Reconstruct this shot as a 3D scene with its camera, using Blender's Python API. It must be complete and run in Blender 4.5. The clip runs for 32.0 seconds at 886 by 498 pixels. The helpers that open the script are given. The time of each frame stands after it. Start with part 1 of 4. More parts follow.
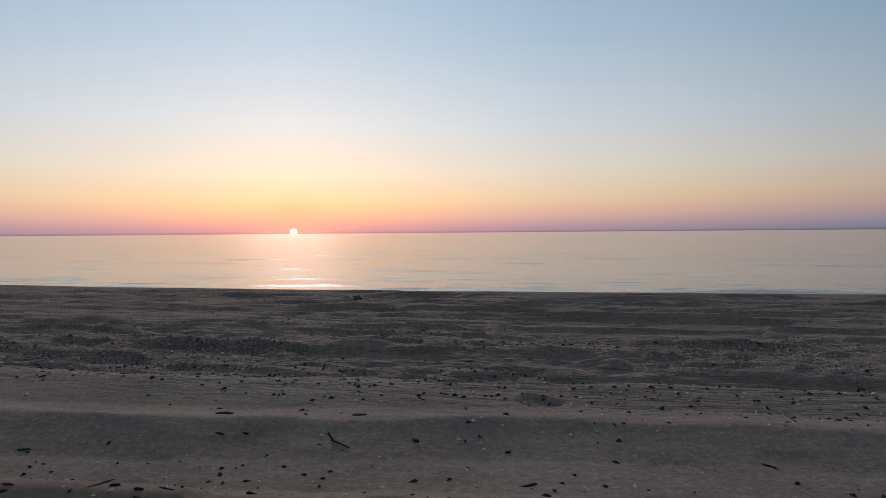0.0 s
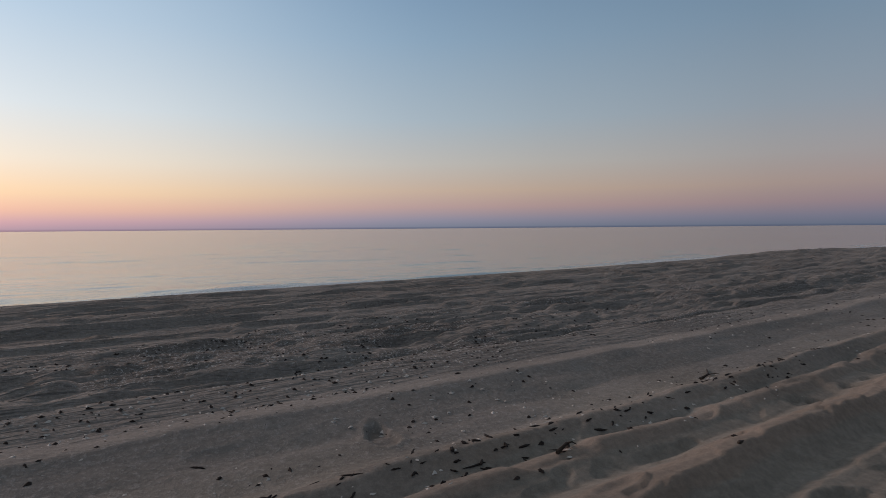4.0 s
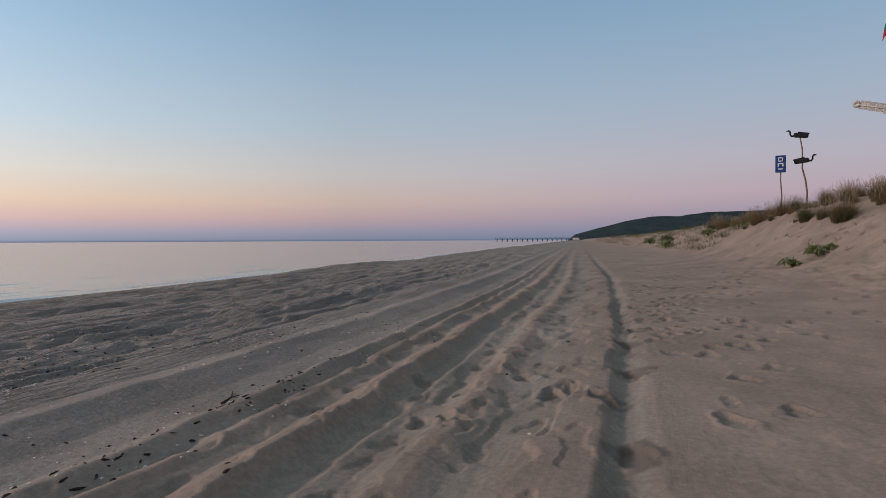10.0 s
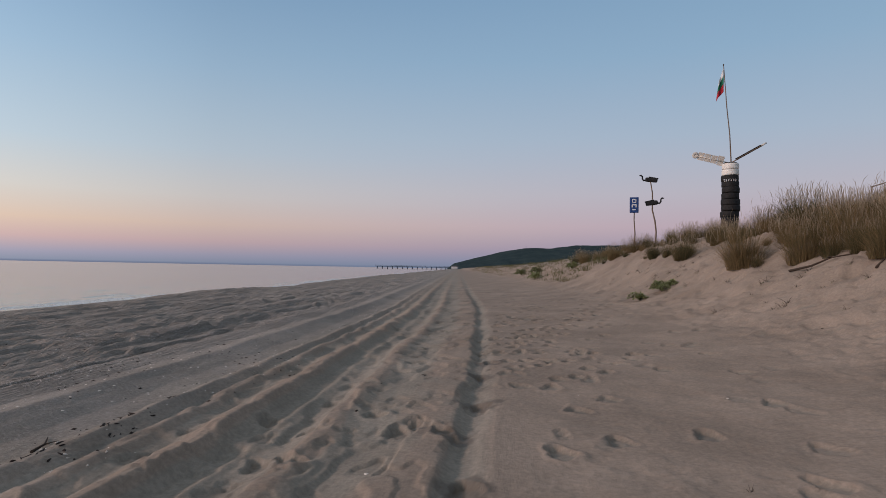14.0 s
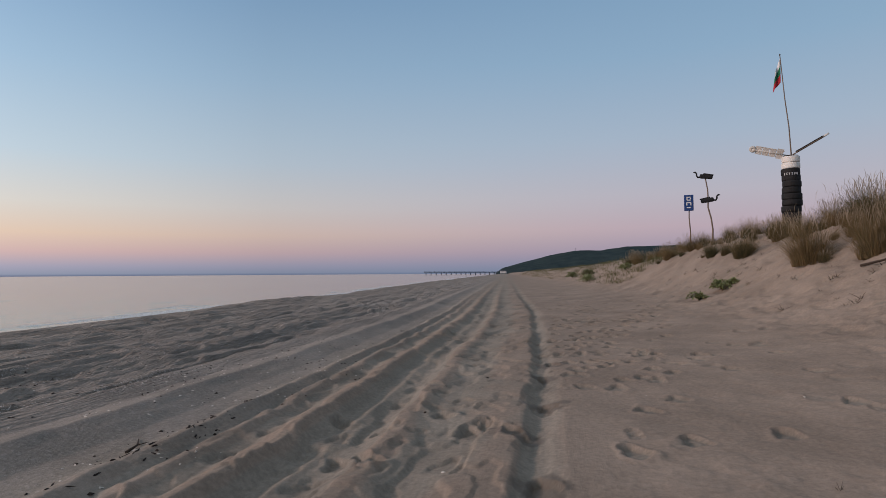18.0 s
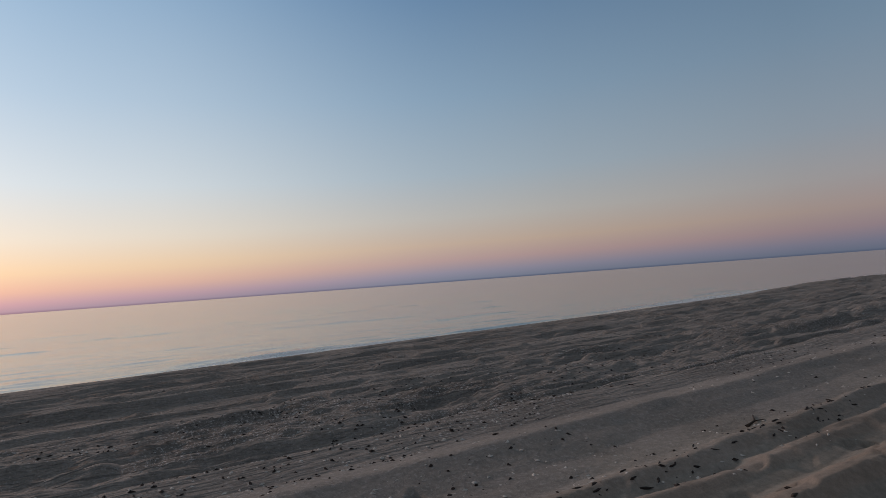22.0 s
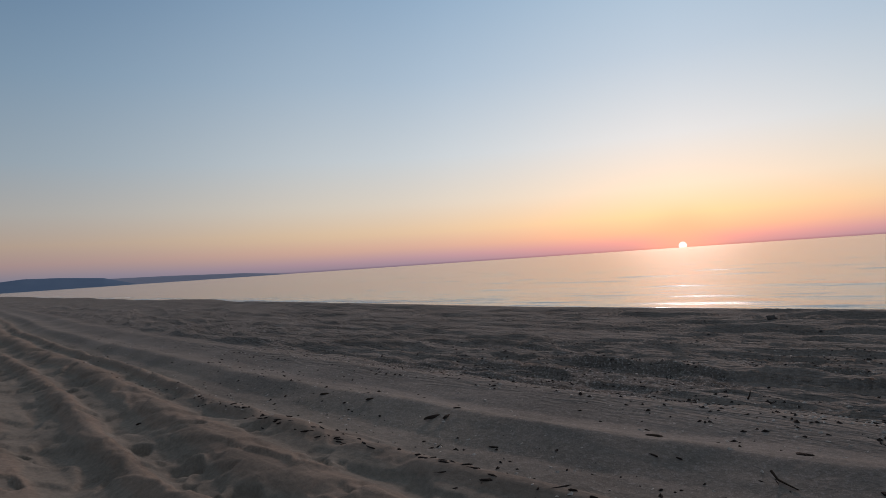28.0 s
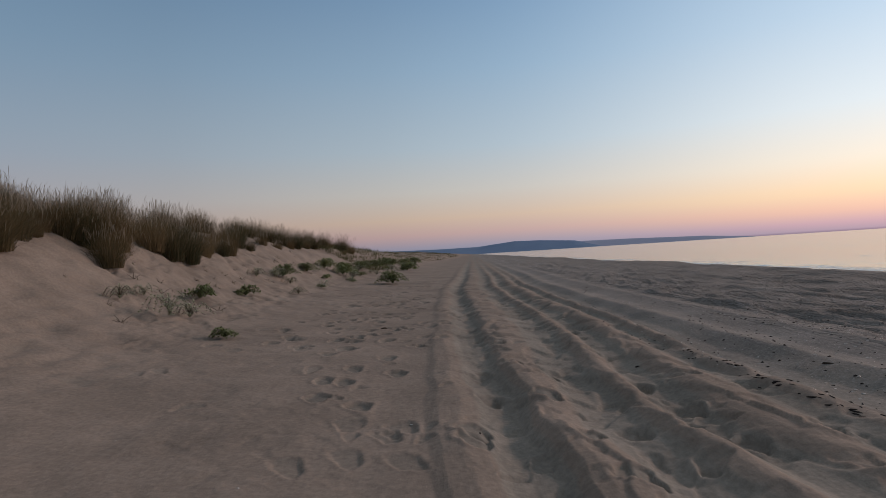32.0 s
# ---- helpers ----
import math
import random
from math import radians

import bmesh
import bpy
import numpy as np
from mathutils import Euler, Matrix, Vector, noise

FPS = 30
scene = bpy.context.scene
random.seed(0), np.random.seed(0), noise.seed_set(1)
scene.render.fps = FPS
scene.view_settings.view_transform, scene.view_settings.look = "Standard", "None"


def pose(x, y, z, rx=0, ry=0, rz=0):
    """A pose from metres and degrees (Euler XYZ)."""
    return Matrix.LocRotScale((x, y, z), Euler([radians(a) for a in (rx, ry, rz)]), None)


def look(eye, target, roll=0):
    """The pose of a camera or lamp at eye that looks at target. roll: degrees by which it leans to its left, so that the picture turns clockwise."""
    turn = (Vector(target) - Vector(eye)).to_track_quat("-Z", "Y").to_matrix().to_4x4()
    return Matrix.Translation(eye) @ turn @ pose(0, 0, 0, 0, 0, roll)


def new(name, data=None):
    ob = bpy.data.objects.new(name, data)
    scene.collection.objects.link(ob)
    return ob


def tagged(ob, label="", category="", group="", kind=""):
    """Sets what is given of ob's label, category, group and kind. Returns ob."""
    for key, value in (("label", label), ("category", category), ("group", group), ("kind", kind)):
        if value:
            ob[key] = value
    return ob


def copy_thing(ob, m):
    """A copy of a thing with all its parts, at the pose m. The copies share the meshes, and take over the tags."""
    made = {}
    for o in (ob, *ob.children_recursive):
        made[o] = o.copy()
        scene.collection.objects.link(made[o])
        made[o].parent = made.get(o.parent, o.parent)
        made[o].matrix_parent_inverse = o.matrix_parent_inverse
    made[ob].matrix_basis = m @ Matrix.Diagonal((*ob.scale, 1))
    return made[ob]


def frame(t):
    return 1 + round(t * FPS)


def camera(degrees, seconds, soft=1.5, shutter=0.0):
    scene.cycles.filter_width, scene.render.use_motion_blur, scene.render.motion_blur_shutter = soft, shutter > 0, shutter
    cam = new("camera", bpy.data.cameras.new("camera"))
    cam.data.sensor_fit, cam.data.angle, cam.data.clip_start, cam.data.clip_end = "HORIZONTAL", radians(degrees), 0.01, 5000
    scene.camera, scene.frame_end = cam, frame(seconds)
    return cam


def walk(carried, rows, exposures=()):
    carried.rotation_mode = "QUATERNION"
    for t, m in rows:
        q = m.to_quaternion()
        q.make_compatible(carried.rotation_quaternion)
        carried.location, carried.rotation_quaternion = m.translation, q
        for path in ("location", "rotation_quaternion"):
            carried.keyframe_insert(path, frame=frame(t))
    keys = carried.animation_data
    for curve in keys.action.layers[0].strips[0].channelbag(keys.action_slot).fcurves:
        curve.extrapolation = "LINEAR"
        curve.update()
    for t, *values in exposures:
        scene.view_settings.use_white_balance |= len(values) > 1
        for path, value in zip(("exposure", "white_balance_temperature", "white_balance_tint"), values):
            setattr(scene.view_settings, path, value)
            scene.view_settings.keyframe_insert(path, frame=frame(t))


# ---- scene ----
cam = camera(72.1, 32.0, soft=0.6)
# seconds, eye x y z, yaw, pitch, roll in degrees
PATH = [
    (0, -0.000, 0.000, 1.203, 10.53, -1.55, -0.46),
    (0.5, 0.045, 0.022, 1.207, 4.31, -1.59, -0.30),
    (1, 0.090, 0.051, 1.226, -2.08, -1.69, -0.23),
    (1.5, 0.124, 0.083, 1.213, -9.77, -1.56, -0.43),
    (2, 0.182, 0.086, 1.226, -15.25, -1.75, -0.39),
    (2.5, 0.216, 0.080, 1.223, -18.63, -1.82, -0.32),
    (3, 0.268, 0.064, 1.225, -22.96, -1.93, -0.04),
    (3.5, 0.310, 0.048, 1.227, -28.42, -1.87, -0.10),
    (4, 0.386, 0.036, 1.228, -34.24, -1.96, -0.45),
    (4.5, 0.441, 0.012, 1.229, -39.51, -2.09, -0.64),
    (6.5, 0.661, -0.120, 1.204, -58.05, -1.97, -0.08),
    (7, 0.708, -0.152, 1.199, -61.63, -2.05, -0.44),
    (7.5, 0.739, -0.178, 1.214, -64.32, -2.22, -0.59),
    (8, 0.766, -0.206, 1.228, -66.58, -2.26, -0.54),
    (8.5, 0.788, -0.248, 1.249, -68.78, -2.02, -0.56),
    (9, 0.810, -0.270, 1.267, -70.33, -1.64, -0.48),
    (9.5, 0.809, -0.284, 1.282, -71.49, -1.24, -0.44),
    (10, 0.810, -0.288, 1.290, -71.97, -0.82, -0.29),
    (10.5, 0.801, -0.295, 1.287, -72.53, -0.54, -0.06),
    (11, 0.809, -0.319, 1.296, -73.29, -0.17, 0.13),
    (11.5, 0.814, -0.349, 1.303, -74.29, 0.18, 0.39),
    (12, 0.822, -0.383, 1.316, -75.85, 0.56, 0.54),
    (12.5, 0.842, -0.424, 1.333, -77.61, 0.87, 0.75),
    (13, 0.839, -0.458, 1.343, -79.46, 1.19, 0.97),
    (13.5, 0.845, -0.500, 1.353, -81.38, 1.45, 1.12),
    (14, 0.826, -0.551, 1.374, -83.16, 1.81, 1.07),
    (14.5, 0.807, -0.589, 1.399, -84.65, 2.10, 0.83),
    (16.5, 0.792, -0.522, 1.368, -85.85, 2.57, -0.29),
    (17, 0.783, -0.493, 1.365, -84.99, 2.49, -0.29),
    (17.5, 0.759, -0.449, 1.354, -82.17, 2.42, -0.26),
    (18, 0.726, -0.416, 1.345, -78.66, 2.31, -0.39),
    (18.5, 0.690, -0.369, 1.345, -74.52, 2.19, -0.57),
    (19, 0.682, -0.304, 1.327, -69.89, 2.16, -1.23),
    (19.5, 0.634, -0.252, 1.321, -64.39, 2.22, -1.92),
    (20, 0.620, -0.184, 1.308, -59.08, 2.29, -2.63),
    (20.5, 0.589, -0.138, 1.293, -54.00, 2.40, -2.96),
    (21, 0.547, -0.055, 1.278, -47.56, 2.51, -3.23),
    (21.5, 0.461, -0.020, 1.281, -39.92, 2.68, -3.48),
    (22, 0.374, -0.009, 1.293, -31.80, 3.10, -4.24),
    (22.5, 0.262, -0.002, 1.317, -23.18, 3.50, -5.22),
    (23, 0.159, 0.012, 1.319, -13.91, 4.14, -5.49),
    (23.5, 0.038, -0.010, 1.316, -4.08, 4.37, -5.22),
    (24, -0.029, -0.084, 1.315, 5.97, 4.50, -4.68),
    (24.5, -0.087, -0.111, 1.334, 15.99, 4.60, -4.55),
    (26.5, -0.084, -0.118, 1.298, 29.13, 3.57, -4.61),
    (27, -0.088, -0.140, 1.295, 32.71, 2.82, -4.29),
    (27.5, -0.100, -0.197, 1.293, 38.36, 2.16, -3.86),
    (28, -0.088, -0.251, 1.298, 45.78, 1.34, -3.86),
    (28.5, -0.082, -0.339, 1.280, 53.07, 0.67, -3.70),
    (29, -0.076, -0.387, 1.281, 59.66, 0.24, -3.34),
    (29.5, -0.052, -0.475, 1.284, 65.04, 0.04, -2.75),
    (30, -0.025, -0.524, 1.292, 69.46, 0.02, -2.71),
    (30.5, 0.021, -0.550, 1.295, 74.63, 0.14, -2.91),
    (31, 0.071, -0.583, 1.310, 80.23, 0.33, -3.18),
    (31.5, 0.086, -0.631, 1.306, 83.76, 0.62, -3.49),
    (32, 0.094, -0.661, 1.287, 87.23, 0.64, -3.60),
]


def aim(yaw, pitch):
    return Vector((-math.sin(radians(yaw)) * math.cos(radians(pitch)), math.cos(radians(yaw)) * math.cos(radians(pitch)), math.sin(radians(pitch))))


# -- walk --
EXPOSURES = [(0.0, -0.03, 6300, 10), (2.0, 0.02, 6330, 10), (4.0, 0.22, 6360, 10), (6.5, 0.65, 6420, 10), (9.0, 0.82, 6450, 10), (17.0, 0.92, 6450, 10), (20.0, 0.63, 6400, 10), (22.0, 0.13, 6330, 10), (23.0, -0.05, 6300, 10), (24.0, -0.06, 6300, 10), (26.5, -0.1, 6300, 10), (28.0, -0.11, 6300, 10), (30.0, 0.16, 6360, 10), (32.0, 0.41, 6380, 10)]
walk(cam, [(t, look((x, y, z), Vector((x, y, z)) + aim(yaw, pitch), roll)) for t, x, y, z, yaw, pitch, roll in PATH], EXPOSURES)

# ---- world and light ----
SUN_AZ = 24.3  # degrees to the left of +y
sun_way = Vector((-math.sin(radians(SUN_AZ)), math.cos(radians(SUN_AZ)), 0.0))
world = bpy.data.worlds.new("dawn_sky")
scene.world = world
world.use_nodes = True


class Nodes:
    """Short hand for building a node tree."""

    def __init__(self, tree):
        self.tree = tree
        tree.nodes.clear()

    def add(self, kind, **sets):
        node = self.tree.nodes.new(kind)
        for key, value in sets.items():
            setattr(node, key, value)
        return node

    def link(self, a, b):
        self.tree.links.new(a, b)

    def feed(self, socket, value):
        if isinstance(value, (int, float)):
            socket.default_value = value
        elif isinstance(value, tuple):
            socket.default_value = (*value, 1.0) if len(value) == 3 and len(socket.default_value) == 4 else value
        else:
            self.link(value, socket)

    def math(self, op, a, b=0.0, clamp=False):
        node = self.add("ShaderNodeMath", operation=op, use_clamp=clamp)
        self.feed(node.inputs[0], a), self.feed(node.inputs[1], b)
        return node.outputs[0]

    def ramp(self, fac, stops, mode="LINEAR"):
        node = self.add("ShaderNodeValToRGB")
        node.color_ramp.interpolation = mode
        els = node.color_ramp.elements
        while len(els) < len(stops):
            els.new(0.5)
        for el, (pos, col) in zip(els, stops):
            el.position, el.color = pos, (*col, 1.0) if isinstance(col, tuple) else (col, col, col, 1.0)
        self.link(fac, node.inputs[0])
        return node.outputs[0]

    def mix(self, fac, a, b, blend="MIX"):
        node = self.add("ShaderNodeMix", data_type="RGBA", blend_type=blend)
        self.feed(node.inputs[0], fac), self.feed(node.inputs[6], a), self.feed(node.inputs[7], b)
        return node.outputs[2]

    def noise(self, vec, scale, detail=4.0, rough=0.5):
        node = self.add("ShaderNodeTexNoise")
        node.inputs["Scale"].default_value, node.inputs["Detail"].default_value, node.inputs["Roughness"].default_value = scale, detail, rough
        if vec is not None:
            self.link(vec, node.inputs["Vector"])
        return node.outputs[0]


def srgb(r, g, b):
    """Linear colour from 8-bit values."""
    return tuple((v / 255 / 12.92) if v <= 10 else ((v / 255 + 0.055) / 1.055) ** 2.4 for v in (r, g, b))


w = Nodes(world.node_tree)
way = w.add("ShaderNodeTexCoord").outputs["Generated"]
sep = w.add("ShaderNodeSeparateXYZ")
w.link(way, sep.inputs[0])
# elevation as 0 at the horizon and 1 at 45 degrees
up = w.math("MULTIPLY", w.math("ARCSINE", sep.outputs[2]), 4 / math.pi)
upc = w.math("MAXIMUM", up, 0.0)
# nearness to the sun's azimuth: 1 towards it, 0 away from it
dot = w.math("ADD", w.math("MULTIPLY", sep.outputs[0], sun_way.x), w.math("MULTIPLY", sep.outputs[1], sun_way.y))
flat = w.math("SQRT", w.math("ADD", w.math("MULTIPLY", sep.outputs[0], sep.outputs[0]), w.math("MULTIPLY", sep.outputs[1], sep.outputs[1])))
near = w.math("DIVIDE", dot, w.math("MAXIMUM", flat, 0.001))
away_deg = w.math("MULTIPLY", w.math("ARCCOSINE", near), 1 / math.pi)


def deg(e):
    return e / 45.0


sky_sun = w.ramp(upc, [(0.0, srgb(150, 126, 138)), (deg(0.16), srgb(180, 148, 160)), (deg(0.7), srgb(205, 158, 162)), (deg(1.6), srgb(236, 186, 158)), (deg(3.0), srgb(248, 214, 170)), (deg(5.5), srgb(244, 228, 206)), (deg(10.0), srgb(226, 229, 229)), (deg(17.0), srgb(194, 209, 222)), (deg(26.0), srgb(162, 189, 212)), (1.0, srgb(150, 148, 148))])
sky_mid = w.ramp(upc, [(0.0, srgb(100, 112, 138)), (deg(0.16), srgb(136, 146, 166)), (deg(0.8), srgb(156, 157, 177)), (deg(2.0), srgb(198, 171, 172)), (deg(3.5), srgb(214, 190, 174)), (deg(6.0), srgb(206, 202, 198)), (deg(10.0), srgb(182, 198, 211)), (deg(17.0), srgb(153, 181, 206)), (deg(26.0), srgb(116, 151, 187)), (1.0, srgb(144, 144, 146))])
sky_far = w.ramp(upc, [(0.0, srgb(122, 138, 166)), (deg(1.5), srgb(150, 150, 177)), (deg(4.0), srgb(186, 170, 188)), (deg(7.0), srgb(184, 181, 198)), (deg(12.0), srgb(166, 183, 205)), (deg(19.0), srgb(142, 174, 203)), (deg(28.0), srgb(122, 158, 192)), (1.0, srgb(142, 142, 146))])
t1 = w.ramp(away_deg, [(0.0, 0.0), (0.16, 0.45), (0.33, 1.0)], "EASE")
t2 = w.ramp(away_deg, [(0.33, 0.0), (0.75, 1.0)], "EASE")
sky = w.mix(t2, w.mix(t1, sky_sun, sky_mid), sky_far)
# glow round the rising sun
rise = w.math("SUBTRACT", 1.0, w.math("MULTIPLY", w.math("ADD", w.math("MULTIPLY", away_deg, 180 / 9.0), w.math("MULTIPLY", upc, 45 / 4.0)), 1.0), True)
glow = w.math("MULTIPLY", w.math("POWER", rise, 2.0), 0.55)
sky = w.mix(glow, sky, srgb(255, 188, 150))
# the sky darkens away from the sun's side
fall = w.ramp(away_deg, [(0.0, 1.0), (0.11, 0.94), (0.233, 0.76), (0.305, 0.66), (0.378, 0.56), (0.483, 0.47), (1.0, 0.45)])
sky = w.mix(1.0, sky, fall, "MULTIPLY")
# the half-risen disc
disc_way = (sun_way + Vector((0, 0, math.tan(radians(0.14))))).normalized()
facing = w.math("ADD", w.math("ADD", w.math("MULTIPLY", sep.outputs[0], disc_way.x), w.math("MULTIPLY", sep.outputs[1], disc_way.y)), w.math("MULTIPLY", sep.outputs[2], disc_way.z))
off = w.math("MULTIPLY", w.math("ARCCOSINE", w.math("MINIMUM", facing, 1.0)), 180 / math.pi)
disc = w.ramp(w.math("MULTIPLY", off, 0.5), [(0.14, 1.0), (0.19, 0.0)], "EASE")
halo = w.math("MULTIPLY", w.ramp(w.math("MULTIPLY", off, 0.2), [(0.06, 1.0), (0.9, 0.0)], "EASE"), 0.5)
sky = w.mix(halo, sky, (1.0, 0.42, 0.32))
sky = w.mix(disc, sky, (1.5, 1.25, 1.15))
nishita = w.add("ShaderNodeTexSky", sky_type="NISHITA", sun_disc=False, sun_elevation=radians(0.5), sun_rotation=radians(-SUN_AZ))
sky = w.mix(1.0, sky, w.mix(0.03, (0.0, 0.0, 0.0), nishita.outputs[0]), "ADD")
back = w.add("ShaderNodeBackground")
w.link(sky, back.inputs[0])
back.inputs[1].default_value = 1.0
w.link(back.outputs[0], w.add("ShaderNodeOutputWorld").inputs[0])

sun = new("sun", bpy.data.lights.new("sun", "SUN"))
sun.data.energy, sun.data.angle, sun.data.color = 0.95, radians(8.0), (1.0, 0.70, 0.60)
# stands in for the disc's bright aureole, raised so its glint misses the sea
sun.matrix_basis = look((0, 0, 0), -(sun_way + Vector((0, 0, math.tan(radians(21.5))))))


# ---- materials ----
def material(name):
    m = bpy.data.materials.new(name)
    m.use_nodes = True
    return m, Nodes(m.node_tree)


def surface(n, colour, rough=0.8, normal=None, metal=0.0, spec=0.3):
    b = n.add("ShaderNodeBsdfPrincipled")
    n.feed(b.inputs["Base Color"], colour), n.feed(b.inputs["Roughness"], rough)
    b.inputs["Metallic"].default_value, b.inputs["Specular IOR Level"].default_value = metal, spec
    if normal is not None:
        n.link(normal, b.inputs["Normal"])
    n.link(b.outputs[0], n.add("ShaderNodeOutputMaterial").inputs[0])
    return b


def bump(n, height, strength, dist):
    node = n.add("ShaderNodeBump")
    node.inputs["Strength"].default_value, node.inputs["Distance"].default_value = strength, dist
    n.link(height, node.inputs["Height"])
    return node.outputs[0]


def plain(name, colour, rough=0.7, vary=0.25, scale=12.0, relief=0.3, metal=0.0, spec=0.3):
    """A surface with grain and blotches of its own colour."""
    m, n = material(name)
    at = n.add("ShaderNodeTexCoord").outputs["Object"]
    big, fine = n.noise(at, scale * 0.2, 3.0), n.noise(at, scale * 4.0, 5.0, 0.65)
    f = n.math("ADD", n.math("MULTIPLY", big, 0.5), n.math("MULTIPLY", fine, 0.5))
    lo, hi = tuple(c * (1 - vary) for c in colour), tuple(min(1.0, c * (1 + vary)) for c in colour)
    surface(n, n.ramp(f, [(0.3, lo), (0.7, hi)]), rough, bump(n, fine, relief, 0.01), metal, spec)
    return m


m_sand, n = material("sand")
at = n.add("ShaderNodeTexCoord").outputs["Object"]
blotch = n.noise(at, 0.55, 5.0, 0.6)
grain = n.noise(at, 300.0, 2.0, 0.8)
coarse = n.noise(at, 90.0, 3.0, 0.8)
lump = n.noise(at, 24.0, 3.0, 0.5)
long = n.add("ShaderNodeMapping")
long.inputs["Scale"].default_value = (0.16, 1.0, 1.0)
n.link(at, long.inputs[0])


def crests(scale, detail):
    """Sharp-topped ripples between rounded hollows."""
    return n.math("MULTIPLY", n.math("ABSOLUTE", n.math("SUBTRACT", n.noise(long.outputs[0], scale, detail, 0.55), 0.5)), -1.0)


ripple, scuff = crests(7.0, 3.0), crests(17.0, 3.0)
tone = n.math("ADD", n.math("MULTIPLY", blotch, 0.35), n.math("ADD", n.math("MULTIPLY", n.math("ADD", n.math("MULTIPLY", grain, 0.5), n.math("MULTIPLY", coarse, 0.5)), 0.4), n.math("MULTIPLY", lump, 0.25)))
dry = n.ramp(tone, [(0.38, (0.187, 0.152, 0.123)), (0.5, (0.261, 0.213, 0.173)), (0.62, (0.35, 0.287, 0.236))])
# grey of packed sand, which also carries painted shade in ruts and prints
firm_shade = n.ramp(tone, [(0.38, (0.168, 0.15, 0.126)), (0.5, (0.244, 0.219, 0.184)), (0.62, (0.338, 0.304, 0.257))])
packed_shade = n.add("ShaderNodeAttribute", attribute_name="packed_shade").outputs["Fac"]
crust = n.add("ShaderNodeAttribute", attribute_name="crust").outputs["Fac"]
litter = n.add("ShaderNodeAttribute", attribute_name="litter").outputs["Fac"]
# real damp at the shore and fresh steps, plus painted shade in footprints
damp_shade = n.add("ShaderNodeAttribute", attribute_name="damp_shade").outputs["Fac"]
shelly = n.ramp(tone, [(0.38, (0.164, 0.148, 0.132)), (0.5, (0.24, 0.218, 0.195)), (0.62, (0.332, 0.302, 0.271))])
seaward = n.add("ShaderNodeAttribute", attribute_name="seaward").outputs["Fac"]
colour = n.mix(seaward, n.mix(packed_shade, dry, firm_shade), shelly)
speck = n.noise(at, 32.0, 3.0, 0.85)
pale = n.math("MULTIPLY", litter, n.ramp(speck, [(0.56, 0.0), (0.6, 1.0)]))
dark = n.math("MULTIPLY", litter, n.ramp(n.noise(at, 15.0, 5.0, 0.85), [(0.37, 1.0), (0.41, 0.0)]))
colour = n.mix(n.math("MULTIPLY", pale, 0.85), colour, (0.66, 0.63, 0.60))
colour = n.mix(n.math("MULTIPLY", dark, 0.85), colour, (0.05, 0.043, 0.038))
colour = n.mix(damp_shade, colour, (0.10, 0.082, 0.066))
fine = n.math("ADD", n.math("MULTIPLY", lump, 0.0026), n.math("MULTIPLY", coarse, 0.0013))
rows = n.math("MULTIPLY", n.math("ADD", n.math("MULTIPLY", ripple, 0.10), n.math("MULTIPLY", scuff, 0.05)), crust)
relief = n.math("ADD", fine, n.math("ADD", rows, n.math("MULTIPLY", n.math("MULTIPLY", speck, litter), 0.03)))
surface(n, colour, n.math("SUBTRACT", 0.95, n.math("MULTIPLY", damp_shade, 0.45)), bump(n, relief, 1.0, 1.5), 0.0, 0.12)

m_sea, n = material("sea_water")
at = n.add("ShaderNodeTexCoord").outputs["Object"]
stretch = n.add("ShaderNodeMapping")
stretch.inputs["Scale"].default_value = (0.3, 1.0, 1.0)
n.link(at, stretch.inputs[0])
slow, quick = n.noise(stretch.outputs[0], 0.12, 3.0), n.noise(stretch.outputs[0], 1.6, 4.0, 0.6)
patch = n.ramp(n.noise(stretch.outputs[0], 0.035, 3.0), [(0.35, 0.35), (0.65, 1.0)])
waves = n.math("ADD", n.math("MULTIPLY", slow, 0.9), n.math("MULTIPLY", n.math("MULTIPLY", quick, 0.36), patch))
shallow = n.add("ShaderNodeAttribute", attribute_name="shallow").outputs["Fac"]
waves = n.math("ADD", waves, n.math("MULTIPLY", n.math("MULTIPLY", n.noise(stretch.outputs[0], 2.6, 3.0, 0.6), 0.16), shallow))
foam = n.math("MULTIPLY", n.add("ShaderNodeAttribute", attribute_name="foam").outputs["Fac"], n.ramp(n.noise(stretch.outputs[0], 4.0, 5.0, 0.75), [(0.42, 0.0), (0.5, 1.0)]), True)
b = surface(n, n.mix(foam, (0.09, 0.12, 0.12), (0.8, 0.81, 0.81)), n.math("ADD", 0.14, n.math("MULTIPLY", foam, 0.5)), bump(n, waves, 0.5, 0.26), 0.0, 0.5)
b.inputs["IOR"].default_value = 1.6

m_rubber = plain("black_rubber", (0.012, 0.012, 0.013), 0.75, 0.5, 20.0, 0.5)
m_white = plain("white_paint", (0.66, 0.65, 0.62), 0.65, 0.18, 9.0, 0.3)
m_board = plain("grey_white_board", (0.52, 0.51, 0.48), 0.8, 0.3, 7.0, 0.5)
m_pole = plain("weathered_wood", (0.16, 0.12, 0.09), 0.9, 0.4, 10.0, 0.6)
m_drift = plain("dark_driftwood", (0.05, 0.036, 0.027), 0.9, 0.45, 25.0, 0.6)
m_blue = plain("blue_sign_paint", (0.012, 0.045, 0.17), 0.5, 0.25, 6.0, 0.15)
m_letter = plain("faded_white_lettering", (0.6, 0.62, 0.64), 0.6, 0.15, 9.0, 0.1)
m_green = plain("green_cloth", (0.015, 0.14, 0.075), 0.85, 0.2, 9.0, 0.2)
